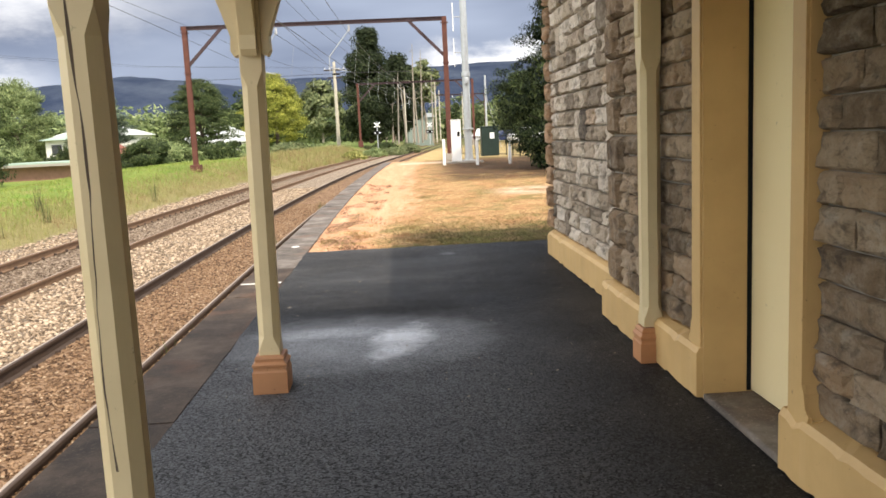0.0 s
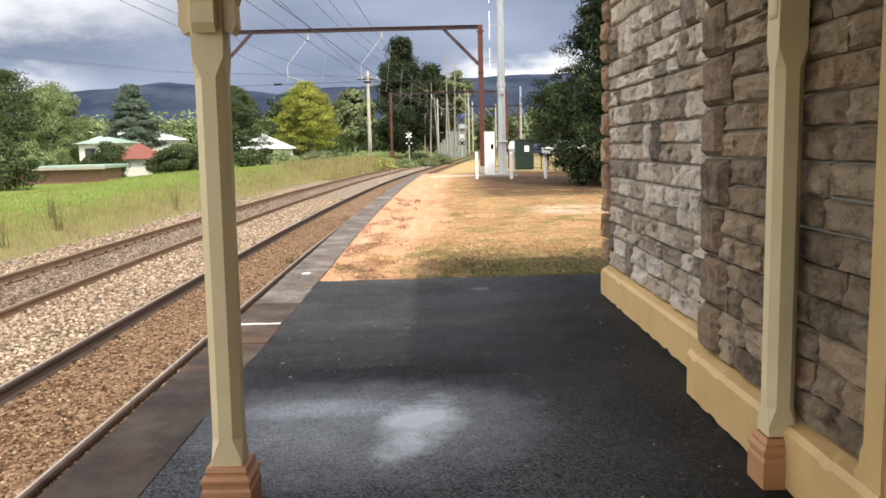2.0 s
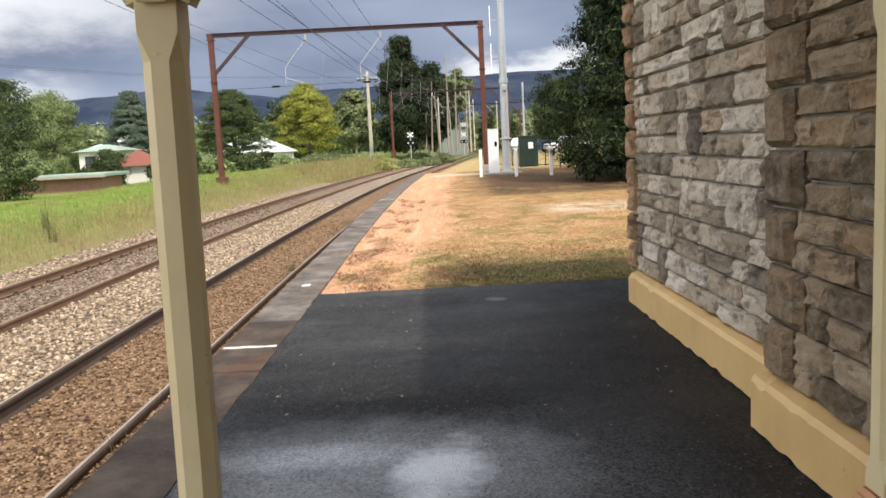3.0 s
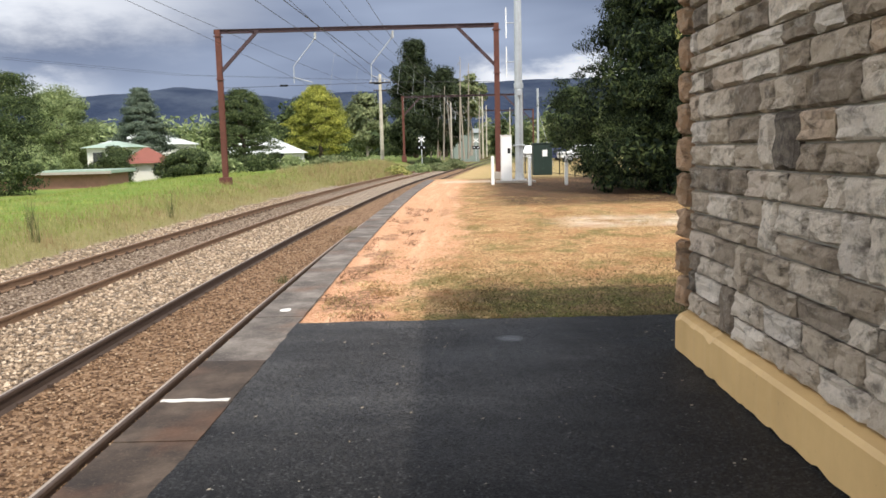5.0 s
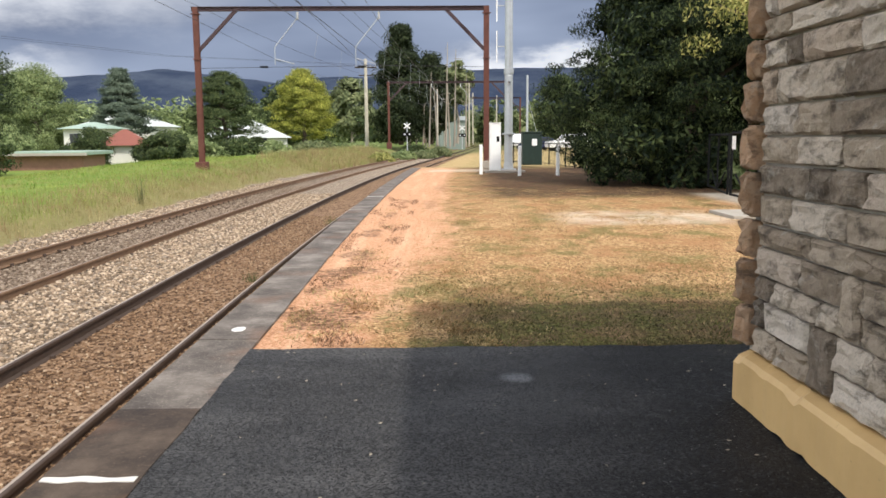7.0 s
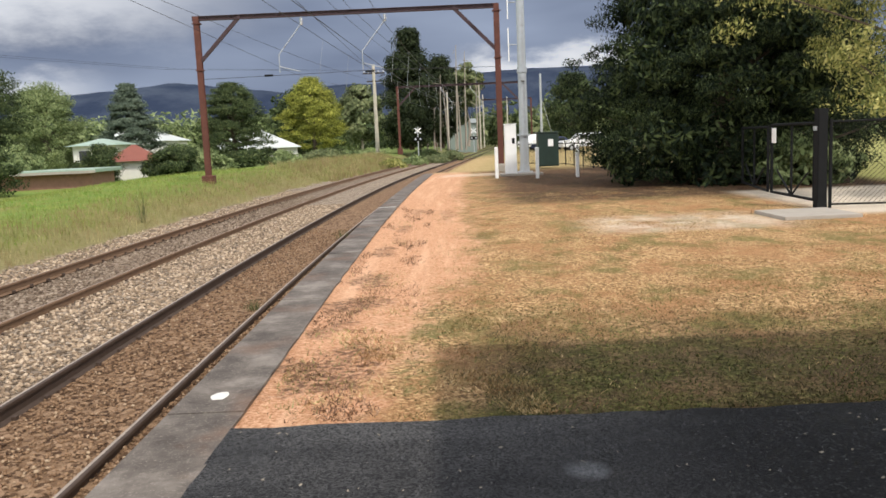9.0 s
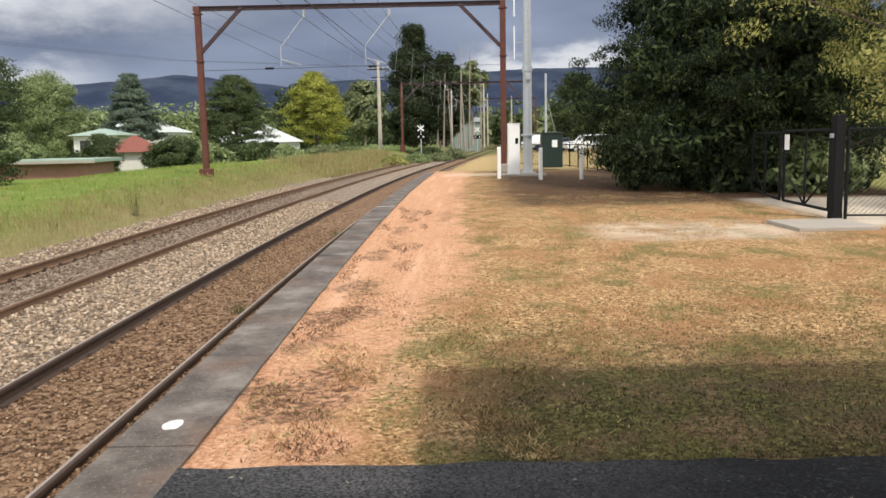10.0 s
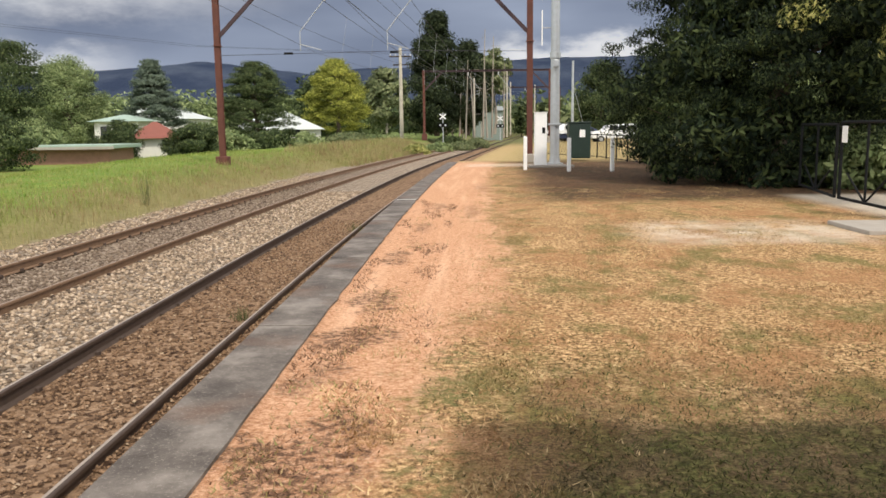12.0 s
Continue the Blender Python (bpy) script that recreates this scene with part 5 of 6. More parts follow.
# ---- parked cars ----
def car(m, paint, label, wagon=True):
    c = thing("parked_car", m, label, "car", "parked cars")
    prof = [(-2.2, 0.42), (-2.27, 0.9), (-2.12, 1.06), (-0.95, 1.14), (-0.5, 1.72), (2.08, 1.78), (2.24, 1.12), (2.27, 0.8), (2.2, 0.42)] if wagon else [(-2.2, 0.3), (-2.2, 0.65), (-1.0, 0.88), (-0.3, 1.38), (0.9, 1.4), (1.6, 0.95), (2.15, 0.85), (2.15, 0.3)]
    bm = bmesh.new()
    a = [bm.verts.new((x, -0.85 + (0.12 if z > 1.1 else 0), z)) for x, z in prof]
    b = [bm.verts.new((x, 0.85 - (0.12 if z > 1.1 else 0), z)) for x, z in prof]
    bm.faces.new(a), bm.faces.new(b[::-1])
    for i in range(len(prof)):
        k = (i + 1) % len(prof)
        bm.faces.new((a[i], a[k], b[k], b[i]))
    bmesh.ops.bevel(bm, geom=bm.edges[:], offset=0.05, segments=2, affect="EDGES")
    part("body", bm, paint, c)
    for s in (-1, 1):
        for x0, x1 in ((-0.5, 0.3), (0.38, 1.15), (1.23, 1.98)) if wagon else ((-0.35, 0.3), (0.36, 0.95)):
            part("window", box(x0, x1, s * 0.815 - 0.05, s * 0.815 + 0.012, 1.18 if wagon else 0.95, 1.62 if wagon else 1.28, 0.01), M_GLASSDARK, c)
        for x in (-1.35, 1.35):
            w = part("wheel", tube((x, s * 0.66, 0.34), (x, s * 0.88, 0.34), 0.34, sides=16), M_TYRE, c)
            part("rim", tube((x, s * 0.86, 0.34), (x, s * 0.892, 0.34), 0.19, sides=12), M_GALV, w)
    for y in (-0.6, 0.6):
        part("headlight", box(-2.27, -2.2, y - 0.18, y + 0.18, 0.68, 0.85, 0.02), M_INSUL, c)
    return c


car(pose(14.0, 88.0, 0.0, 0, 0, 8), M_CARWHITE, "white four-wheel-drive wagon parked behind the fence")
car(pose(11.6, 92.0, 0.1, 0, 0, 30), M_CARBLUE, "dark blue car parked behind the fence", False)
car(pose(10.2, 98.0, 0.1, 0, 0, 60), M_CARWHITE, "white wagon parked further along the car park")


# ---- trees and shrubs ----
def leaf_quads(centres, sizes, rng, out, droop=0.0, long=1.6):
    """One small folded rhombus a leaf, turned at random with its face mostly outward."""
    n = len(centres)
    nrm = out + rng.normal(0, 0.75, (n, 3))
    nrm /= np.linalg.norm(nrm, axis=1)[:, None] + 1e-9
    ref = rng.normal(0, 1, (n, 3))
    ref[:, 2] -= droop
    a = np.cross(nrm, ref)
    a /= np.linalg.norm(a, axis=1)[:, None] + 1e-9
    b = np.cross(nrm, a)
    s = sizes[:, None]
    return np.stack([centres - b * s * long, centres - a * s * 0.6, centres + b * s * long, centres + a * s * 0.6], 1).reshape(-1, 3)


def crown_points(n, h0, h1, radius, profile, rng, clumps, spread, lobes=0.25, flat=0.62):
    """Leaves gathered in clumps over an uneven crown: profile(f) gives the width at height f."""
    f = rng.random(clumps) ** 0.9
    ang = rng.uniform(0, 6.283, clumps)
    ph = rng.uniform(0, 6.283, 4)
    lobe = 1 + lobes * (np.sin(3 * ang + ph[0] + 5 * f) * 0.6 + np.sin(5 * ang + ph[1] - 9 * f) * 0.4)
    wide = np.array([profile(v) for v in f]) * radius * lobe
    depth = 1 - 0.55 * rng.random(clumps) ** 1.7
    c = np.stack([np.cos(ang) * wide * depth, np.sin(ang) * wide * depth, h0 + (h1 - h0) * f], 1)
    size = spread * (0.6 + 0.8 * rng.random(clumps))
    k = rng.integers(0, clumps, n)
    d = rng.normal(0, 1, (n, 3))
    d /= np.linalg.norm(d, axis=1)[:, None]
    d *= (rng.random(n) ** 0.4)[:, None]
    pts = c[k] + d * size[k][:, None] * np.array([1, 1, flat])
    axis = pts.copy()
    axis[:, 2] = (pts[:, 2] - (h0 + h1) / 2) * 0.5
    out = d * 0.8 + axis / (np.linalg.norm(axis, axis=1)[:, None] + 1e-9)
    out[:, 2] += 0.35
    return pts, out, c


PROFILES = {
    "round": lambda f: math.sqrt(max(0.02, 1 - (2 * f - 0.9) ** 2 * 0.82)),
    "dome": lambda f: (0.75 + 0.25 * min(1, f * 4)) * math.sqrt(max(0.03, 1 - f ** 2.2)),
    "cone": lambda f: max(0.06, (1 - f) ** 0.8) * (0.86 + 0.14 * math.cos(f * 42)),
    "column": lambda f: min(1.0, 0.55 + f * 1.8) * max(0.15, 1 - f ** 3.0) ,
    "egg": lambda f: min(1.0, 0.62 + 1.6 * f) * max(0.05, 1 - f ** 2.6) ** 0.75,
    "skirt": lambda f: max(0.05, 1.0 - 0.86 * f ** 1.35) * min(1.0, 0.78 + 2.2 * f),
}


def pushed(x, y, z, k):
    """A place moved k times as far from where the walk is."""
    return -0.1 + k * (x + 0.1), 7.0 + k * (y - 7.0), 1.56 + k * (z - 1.56)


BACK = 1.7   # how much deeper the gardens beyond the line lie


def tree(name, x, y, z, h, radius, kind, n, leaf, mat, label, seed, trunk=0.25, bark=None, clumps=120, spread=0.9, low=0.12, droop=0.0, long=1.6, group="trees", lobes=0.25, placed=False, flat=0.62):
    if not placed and x < -6.5 and y > 47.5 and y < 105:
        top = 1.56 + BACK * (z + h - 1.56)
        x, y, z = pushed(x, y, z, BACK)
        z = ground_z(x - bend(y), y) - 0.1
        h, radius, leaf, trunk, spread = top - z, radius * BACK, leaf * BACK, trunk * BACK, spread * BACK
    rng = np.random.default_rng(seed)
    t = thing(name, pose(x, y, z), label, "tree" if "shrub" not in name else "shrub", group)
    bm = bmesh.new()
    r = random.Random(seed)
    p = Vector((0, 0, -0.2))
    n_seg = 6
    for i in range(n_seg):
        q = Vector((r.uniform(-1, 1) * 0.03 * h, r.uniform(-1, 1) * 0.03 * h, h * 0.9 * (i + 1) / n_seg))
        tube(p, q, trunk * (1 - i / n_seg) + 0.02, trunk * (1 - (i + 1) / n_seg) + 0.02, 7, bm)
        p = q
    part("trunk", bm, bark or M_BARK, t)
    pts, out, centres = crown_points(n, h * low, h - 0.6 * spread, radius - 0.35 * spread, PROFILES[kind], rng, clumps, spread, lobes, flat)
    bm = bmesh.new()
    for c in centres[: min(26, clumps)]:
        tube((0, 0, max(0.1, c[2] - radius * 0.35)), tuple(c), trunk * 0.22, 0.012, 5, bm)
    part("branching", bm, bark or M_BARK, t)
    sizes = leaf * (0.6 + 0.8 * rng.random(n))
    part("crown", mesh_fast("crown", leaf_quads(pts, sizes, rng, out, droop, long), 4, mat), None, t)
    return t


# the great cypress beyond the platform's end
cypress = tree("cypress_tree", 8.9, 32.0, 0.0, 13.5, 4.8, "skirt", 380000, 0.026, M_LEAF_CYP, "huge dark green cypress with foliage down to the ground", 3, 0.4, None, 1500, 0.48, 0.02, 1.1, 2.0, flat=0.5)
rng = np.random.default_rng(33)
pts, out, _ = crown_points(60000, 0.1, 12.2, 4.2, PROFILES["skirt"], rng, 300, 0.8, 0.2)
part("inner_crown", mesh_fast("inner_crown", leaf_quads(pts, np.full(len(pts), 0.075), rng, out, 0.6, 1.8), 4, M_LEAF_CYP), None, cypress, "dark shaded inner foliage")
tree("cypress_tree", 12.5, 37.0, 0.0, 12.5, 4.2, "skirt", 90000, 0.04, M_LEAF_CYP, "second dark cypress behind the first", 4, 0.4, None, 260, 0.9, 0.03, 0.5, 1.6)
tree("yellowing_tree", 10.95, 24.4, 0.0, 7.6, 4.2, "round", 38000, 0.036, M_LEAF_YEL, "yellowing deciduous tree with thin branches over the gate", 7, 0.13, M_BARK, 170, 0.6, 0.24, 0.9, 1.6, lobes=0.4)
# along the far side of the line
tree("broadleaf_tree", -52.7, 116.0, -1.4, 13.0, 4.6, "round", 60000, 0.085, M_LEAF_MID, "full leafy grey-green tree behind the hut", 11, 0.4, None, 200, 1.4, 0.05, placed=True)
tree("dark_tree", -45.2, 87.0, -1.4, 13.0, 5.0, "round", 50000, 0.08, M_LEAF_DARK, "dark spreading pine with layered branches", 12, 0.4, None, 120, 2.0, 0.05, placed=True, flat=0.3, lobes=0.35)
tree("fir_tree", -41.1, 115.6, -1.4, 12.6, 6.6, "cone", 52000, 0.085, M_LEAF_FIR, "blue-green conical fir tree", 13, 0.3, None, 300, 0.95, 0.04, 0.5, placed=True, flat=0.32, lobes=0.3)
tree("round_cypress", -25.3, 107.0, -1.2, 11.3, 4.8, "dome", 70000, 0.065, M_LEAF_DARK, "dense dark rounded cypress", 14, 0.35, None, 330, 0.95, 0.05, placed=True, flat=0.34, lobes=0.16)
tree("golden_cypress", -21.0, 141.5, -0.4, 13.6, 5.6, "egg", 70000, 0.08, M_LEAF_GOLD, "bright golden-green rounded cypress on a bare trunk", 15, 0.4, None, 330, 1.15, 0.13, placed=True, flat=0.36, lobes=0.22)
tree("grey_gum", -9.0, 101.0, 0.8, 7.6, 2.5, "round", 7000, 0.17, M_LEAF_GREY, "grey-green tree behind the power pole", 16, 0.16, M_PALEBARK, 70, 0.9, 0.25)
tree("grey_gum", -16.5, 104.0, 0.8, 8.0, 3.2, "round", 7000, 0.18, M_LEAF_DARK, "dull green tree behind the golden cypress", 17, 0.18, None, 80, 1.0, 0.15)
tree("tall_pine", -3.7, 112.0, 0.8, 15.2, 3.6, "column", 46000, 0.12, M_LEAF_PINE, "tall ragged dark pine standing over the line", 18, 0.35, None, 170, 1.2, 0.04, lobes=0.35)
tree("tall_pine", 0.2, 118.0, 0.8, 12.4, 3.6, "column", 26000, 0.12, M_LEAF_PINE, "dark ragged pine with dead limbs", 19, 0.3, None, 100, 1.1, 0.10, lobes=0.35)
tree("tall_pine", 4.0, 126.0, 0.8, 12.0, 2.4, "round", 4500, 0.20, M_LEAF_GREY, "thin half-bare pine beside the tall ones", 20, 0.25, M_PALEBARK, 50, 0.9, 0.45)
tree("dark_tree", -6.0, 150.0, 0.8, 8.0, 3.4, "round", 8000, 0.22, M_LEAF_GREY, "grey-green bushy tree at the foot of the pines", 21, 0.25, None, 80, 1.2, 0.05)
r_dead = random.Random(8)
for i in range(9):
    dx = thing("dead_trunk", pose(-2.5 + i * 0.85 + r_dead.uniform(-0.3, 0.3), 108 + r_dead.uniform(-2, 6), 0.6), "bare pale dead trunk among the pines", "tree", "dead trunks")
    hh = r_dead.uniform(7, 12.5)
    part("trunk", tube((0, 0, -0.3), (r_dead.uniform(-0.5, 0.5), 0, hh), 0.13, 0.03, 6), M_PALEBARK, dx)
    for k in range(6):
        zz = hh * r_dead.uniform(0.35, 0.95)
        part("branch", tube((0, 0, zz), (r_dead.uniform(-1.3, 1.3), 0, zz + r_dead.uniform(-0.3, 0.7)), 0.035, 0.008, 4), M_PALEBARK, dx)
tree("roadside_tree", 15.2, 100.0, 0.4, 8.4, 3.6, "dome", 22000, 0.09, M_LEAF_DARK, "green tree beyond the car park", 22, 0.25, None, 110, 1.0, 0.06)
tree("roadside_tree", 16.5, 72.0, 0.5, 7.5, 4.0, "dome", 26000, 0.09, M_LEAF_DARK, "broad green tree behind the parked cars", 23, 0.25, None, 110, 1.1, 0.06)
for i, (x, y, h) in enumerate(((8.0, 128, 4.5), (9.6, 135, 6.0), (12.0, 140, 5.0), (11.4, 118, 4.2))):
    tree("pencil_cypress", x, y, 0.3, h, 0.8, "column", 2200, 0.14, M_LEAF_DARK, "slim dark conifer beside the line", 30 + i, 0.1, None, 40, 0.4, 0.03, group="slim conifers")

shrubs = [(-16.6, 57.0, 1.7, 2.0, M_LEAF_DARK), (-15.2, 58.5, 1.6, 2.2, M_LEAF_MID), (-13.0, 60.5, 1.5, 2.0, M_LEAF_DARK), (-11.4, 64, 1.3, 1.8, M_LEAF_MID), (-9.3, 72, 1.2, 2.2, M_LEAF_GREY), (-7.0, 80, 1.6, 2.0, M_LEAF_MID), (-4.6, 84, 1.0, 1.2, M_LEAF_YEL), (-3.0, 92, 1.1, 1.5, M_LEAF_MID), (-0.6, 97, 1.0, 1.5, M_LEAF_GREY), (-21.2, 56, 2.0, 1.3, M_LEAF_DARK), (-29.0, 56, 2.4, 2.4, M_LEAF_MID), (-26.5, 45, 1.6, 1.6, M_LEAF_MID), (-10.2, 79, 1.2, 1.8, M_LEAF_MID), (1.2, 106, 1.4, 1.6, M_LEAF_GREY), (-1.8, 104, 1.6, 2.0, M_LEAF_DARK), (14.5, 56, 1.4, 1.8, M_LEAF_MID), (9.8, 29.0, 1.6, 1.3, M_LEAF_MID)]
for i, (x, y, h, r, m) in enumerate(shrubs):
    tree("shrub", x, y, ground_z(x - bend(y), y) - 0.05, h, r, "round", 4200, 0.085, m, {M_LEAF_DARK: "dark green tangled shrub on the bank", M_LEAF_MID: "green leafy shrub on the bank", M_LEAF_GREY: "grey-green shrub on the bank", M_LEAF_YEL: "yellow-flowering shrub beside the power pole"}[m], 60 + i, 0.05, None, 60, 0.55, 0.0, group="bank shrubs")
for i, (x, y, h, r, m) in enumerate(((-35.2, 68.0, 4.6, 3.4, M_LEAF_DARK), (-41.0, 84.0, 4.4, 3.0, M_LEAF_MID), (-34.6, 90.0, 4.2, 1.8, M_LEAF_DARK), (-28.3, 97.0, 3.8, 2.2, M_LEAF_MID), (-27.0, 90.0, 3.8, 3.2, M_LEAF_DARK))):
    tree("shrub", x, y, ground_z(x - bend(y), y) - 0.05, h, r, "round", 12000, 0.085, m, {M_LEAF_DARK: "dark green tangled shrub below the bank", M_LEAF_MID: "green leafy shrub below the bank"}[m], 160 + i, 0.07, None, 90, 0.8, 0.0, group="bank shrubs", placed=True)


def belt(name, n, x0, x1, y0, y1, z, hmin, hmax, leaf, mat, label, seed):
    """Far woodland: leaf clumps heaped into an uneven treeline."""
    rng = np.random.default_rng(seed)
    k = 260
    cx, cy = rng.uniform(x0, x1, k), rng.uniform(y0, y1, k)
    hh = rng.uniform(hmin, hmax, k)
    i = rng.integers(0, k, n)
    d = rng.normal(0, 1, (n, 3))
    d /= np.linalg.norm(d, axis=1)[:, None]
    pts = np.stack([cx[i] + d[:, 0] * hh[i] * 0.5, cy[i] + d[:, 1] * hh[i] * 0.5, z + hh[i] * (0.5 + 0.5 * d[:, 2])], 1)
    me = mesh_fast(name, leaf_quads(pts, leaf * (0.6 + 0.8 * rng.random(n)), rng, d), 4, mat)
    return tagged(new(name, me), label, "trees", kind="stuff")


belt("far_woods", 40000, -140, -22, 190, 250, 0.2, 5.5, 11.0, 0.42, M_LEAF_MID, "green gardens and trees behind the houses", 1)
belt("far_woods", 22000, -160, 60, 190, 330, 0.5, 5, 10, 0.6, M_LEAF_DARK, "distant dark woodland along the valley", 2)
belt("far_woods", 20000, 18, 70, 75, 140, 0.5, 4, 8.5, 0.26, M_LEAF_MID, "green trees beyond the road", 3)
belt("far_woods", 8000, 10, 90, 170, 300, 0.5, 4, 9, 0.8, M_LEAF_GREY, "distant grey-green trees where the line curves away", 4)


# ---- houses ----
def house(name, x, y, z, w, d, wall_h, roof_h, wall_m, roof_m, label, turn=0.0, hip=True, windows=(), overhang=0.4):
    if x < -6.5 and y < 105:
        x, y, z = pushed(x, y, z, BACK)
        w, d, wall_h, roof_h, overhang = w * BACK, d * BACK, wall_h * BACK, roof_h * BACK, overhang * BACK
        windows = [tuple(v * BACK for v in win) for win in windows]
    t = thing(name, pose(x, y, z, 0, 0, turn), label, "house", "houses beyond the line")
    part("wall", box(-w / 2, w / 2, -d / 2, d / 2, -1.4, wall_h), wall_m, t)
    bm = bmesh.new()
    a, b = w / 2 + overhang, d / 2 + overhang
    rx = a - b if hip else a
    base = [bm.verts.new(p) for p in ((-a, -b, wall_h), (a, -b, wall_h), (a, b, wall_h), (-a, b, wall_h))]
    ridge = [bm.verts.new(p) for p in ((-max(rx, 0.2), 0, wall_h + roof_h), (max(rx, 0.2), 0, wall_h + roof_h))]
    bm.faces.new((base[0], base[1], ridge[1], ridge[0])), bm.faces.new((base[2], base[3], ridge[0], ridge[1]))
    bm.faces.new((base[1], base[2], ridge[1])), bm.faces.new((base[3], base[0], ridge[0])), bm.faces.new(base[::-1])
    part("roof", bm, roof_m, t)
    for wx, wz, ww, wh in windows:
        win = part("window", box(wx - ww / 2, wx + ww / 2, -d / 2 - 0.05, -d / 2 - 0.003, wz, wz + wh), M_RENDERWALL, t)
        part("pane", box(wx - ww / 2 + 0.06, wx + ww / 2 - 0.06, -d / 2 - 0.07, -d / 2 - 0.051, wz + 0.06, wz + wh - 0.06), M_GLASSDARK, win)
    return t


hut = thing("platform_hut", pose(*pushed(-18.9, 46.5, 0.2, 1.9), 0, 0, 4), "low brick shed with a pale green sheet roof", "shed")
hut.scale = (1.9, 1.9, 1.9)
part("wall", box(-3.4, 2.3, -1.6, 1.6, -0.4, 0.62), M_BRICK, hut)
part("roof", box(-3.7, 2.6, -2.0, 2.0, 0.621, 0.80, 0.02), M_ROOFGREEN, hut, "pale green flat roof with a deep edge")
part("fascia", box(-3.72, 2.62, -2.02, -2.001, 0.60, 0.72), M_CONC, hut)
house("red_roofed_house", -20.0, 60.0, -0.2, 2.9, 3.0, 1.35, 1.05, M_RENDERWALL, M_ROOFRED, "small white house with a red roof below the bank", 20, True, ((0.8, 0.5, 0.9, 0.8),))
house("white_house", -24.4, 66.0, 0.3, 3.0, 3.4, 2.0, 0.5, M_RENDERWALL, M_ROOFGREEN, "white house with a shaded verandah among trees", 0, True, ((-0.7, 0.9, 0.8, 0.8), (0.5, 0.9, 0.8, 0.8)))
house("white_roofed_house", -17.1, 82.0, 0.1, 7.4, 6.0, 1.5, 1.65, M_RENDERWALL, M_ROOFWHITE, "pale house with a bright white sheet roof", 12, True, ((1.5, 0.8, 0.9, 0.8),))
house("cream_house", -31.5, 92.0, 0.4, 8, 6, 2.4, 1.4, M_RENDERWALL, M_ROOFWHITE, "distant white house among the trees", -8, True, ((0.0, 1.0, 1.2, 0.9),))
house("green_shed", 4.0, 165.0, 0.3, 5, 6, 4.4, 0.9, simple("grey_green_sheet", (0.19, 0.23, 0.20), 0.1, 0.7), simple("dull_grey_sheet", (0.22, 0.24, 0.23), 0.15, 0.6), "grey-green shed beside the distant line", 6, False)
house("field_house", 44.0, 62.0, 0.2, 9, 7, 2.6, 1.8, M_RENDERWALL, M_ROOFRED, "pale house across the mown field", -15, True, ((0, 1.0, 1.4, 1.0),))


# ---- hills ----
def ridge(name, dist, x0, x1, heights, mat, label, depth=900.0, seed=0):
    """A wooded range: a grid that climbs from the plain to an uneven crest."""
    nx, ny = 160, 14
    verts = []
    for j in range(ny):
        f = j / (ny - 1)
        for i in range(nx):
            g = i / (nx - 1)
            x = x0 + (x1 - x0) * g
            p = g * (len(heights) - 1)
            k = min(int(p), len(heights) - 2)
            hh = heights[k] + (heights[k + 1] - heights[k]) * (p - k) * 1.0
            rough = 11 * noise.fractal((x * 0.004, f * 3, seed), 1.0, 2.0, 5)
            verts.append((x, dist + depth * f, max(-2.0, (hh + rough) * math.sin(f * math.pi / 2) ** 1.1)))
    faces = [(j * nx + i, j * nx + i + 1, (j + 1) * nx + i + 1, (j + 1) * nx + i) for j in range(ny - 1) for i in range(nx - 1)]
    return tagged(new(name, mesh_of(name, verts, faces, mat, True)), label, "hills", kind="structure")


# distance haze is put into the forest's base colours as blue
hill = Mat("haze_blue_forest", 1.0, spec=0.0)
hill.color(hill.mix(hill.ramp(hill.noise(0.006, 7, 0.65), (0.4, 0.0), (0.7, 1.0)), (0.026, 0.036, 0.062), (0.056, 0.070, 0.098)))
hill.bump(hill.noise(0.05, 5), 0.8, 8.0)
ridge("backdrop_hills", 2300, -3200, 2600, (170, 190, 208, 203, 214, 250, 196, 228, 250, 244, 250, 240, 225, 205), hill.m, "forested range across the horizon, coloured dark blue for distance haze", 700, 1.0)
near_hill = Mat("near_forest", 1.0, spec=0.0)
near_hill.color(near_hill.mix(near_hill.ramp(near_hill.noise(0.02, 6, 0.65), (0.42, 0.0), (0.66, 1.0)), (0.05, 0.07, 0.04), (0.20, 0.24, 0.09)))
ridge("backdrop_slopes", 700, -900, 1000, (26, 34, 30, 24, 26, 20, 30, 42, 38, 30), near_hill.m, "lower wooded slopes with clearings", 500, 4.0)


# ---- grass and weeds ----
def grass(name, pts, height, width, material, label, rng, lean=0.35):
    """Single bent blades, three-cornered, standing on the given points."""
    n = len(pts)
    ang = rng.uniform(0, 6.283, n)
    h = height * (0.5 + 0.9 * rng.random(n))
    w = width * (0.6 + 0.8 * rng.random(n))
    a = np.stack([np.cos(ang) * w, np.sin(ang) * w, np.zeros(n)], 1)
    tip = np.stack([rng.normal(0, lean, n) * h, rng.normal(0, lean, n) * h, h], 1)
    v = np.stack([pts - a, pts + a, pts + tip], 1).reshape(-1, 3)
    return tagged(new(name, mesh_fast(name, v, 3, material)), label, "grass", kind="stuff")


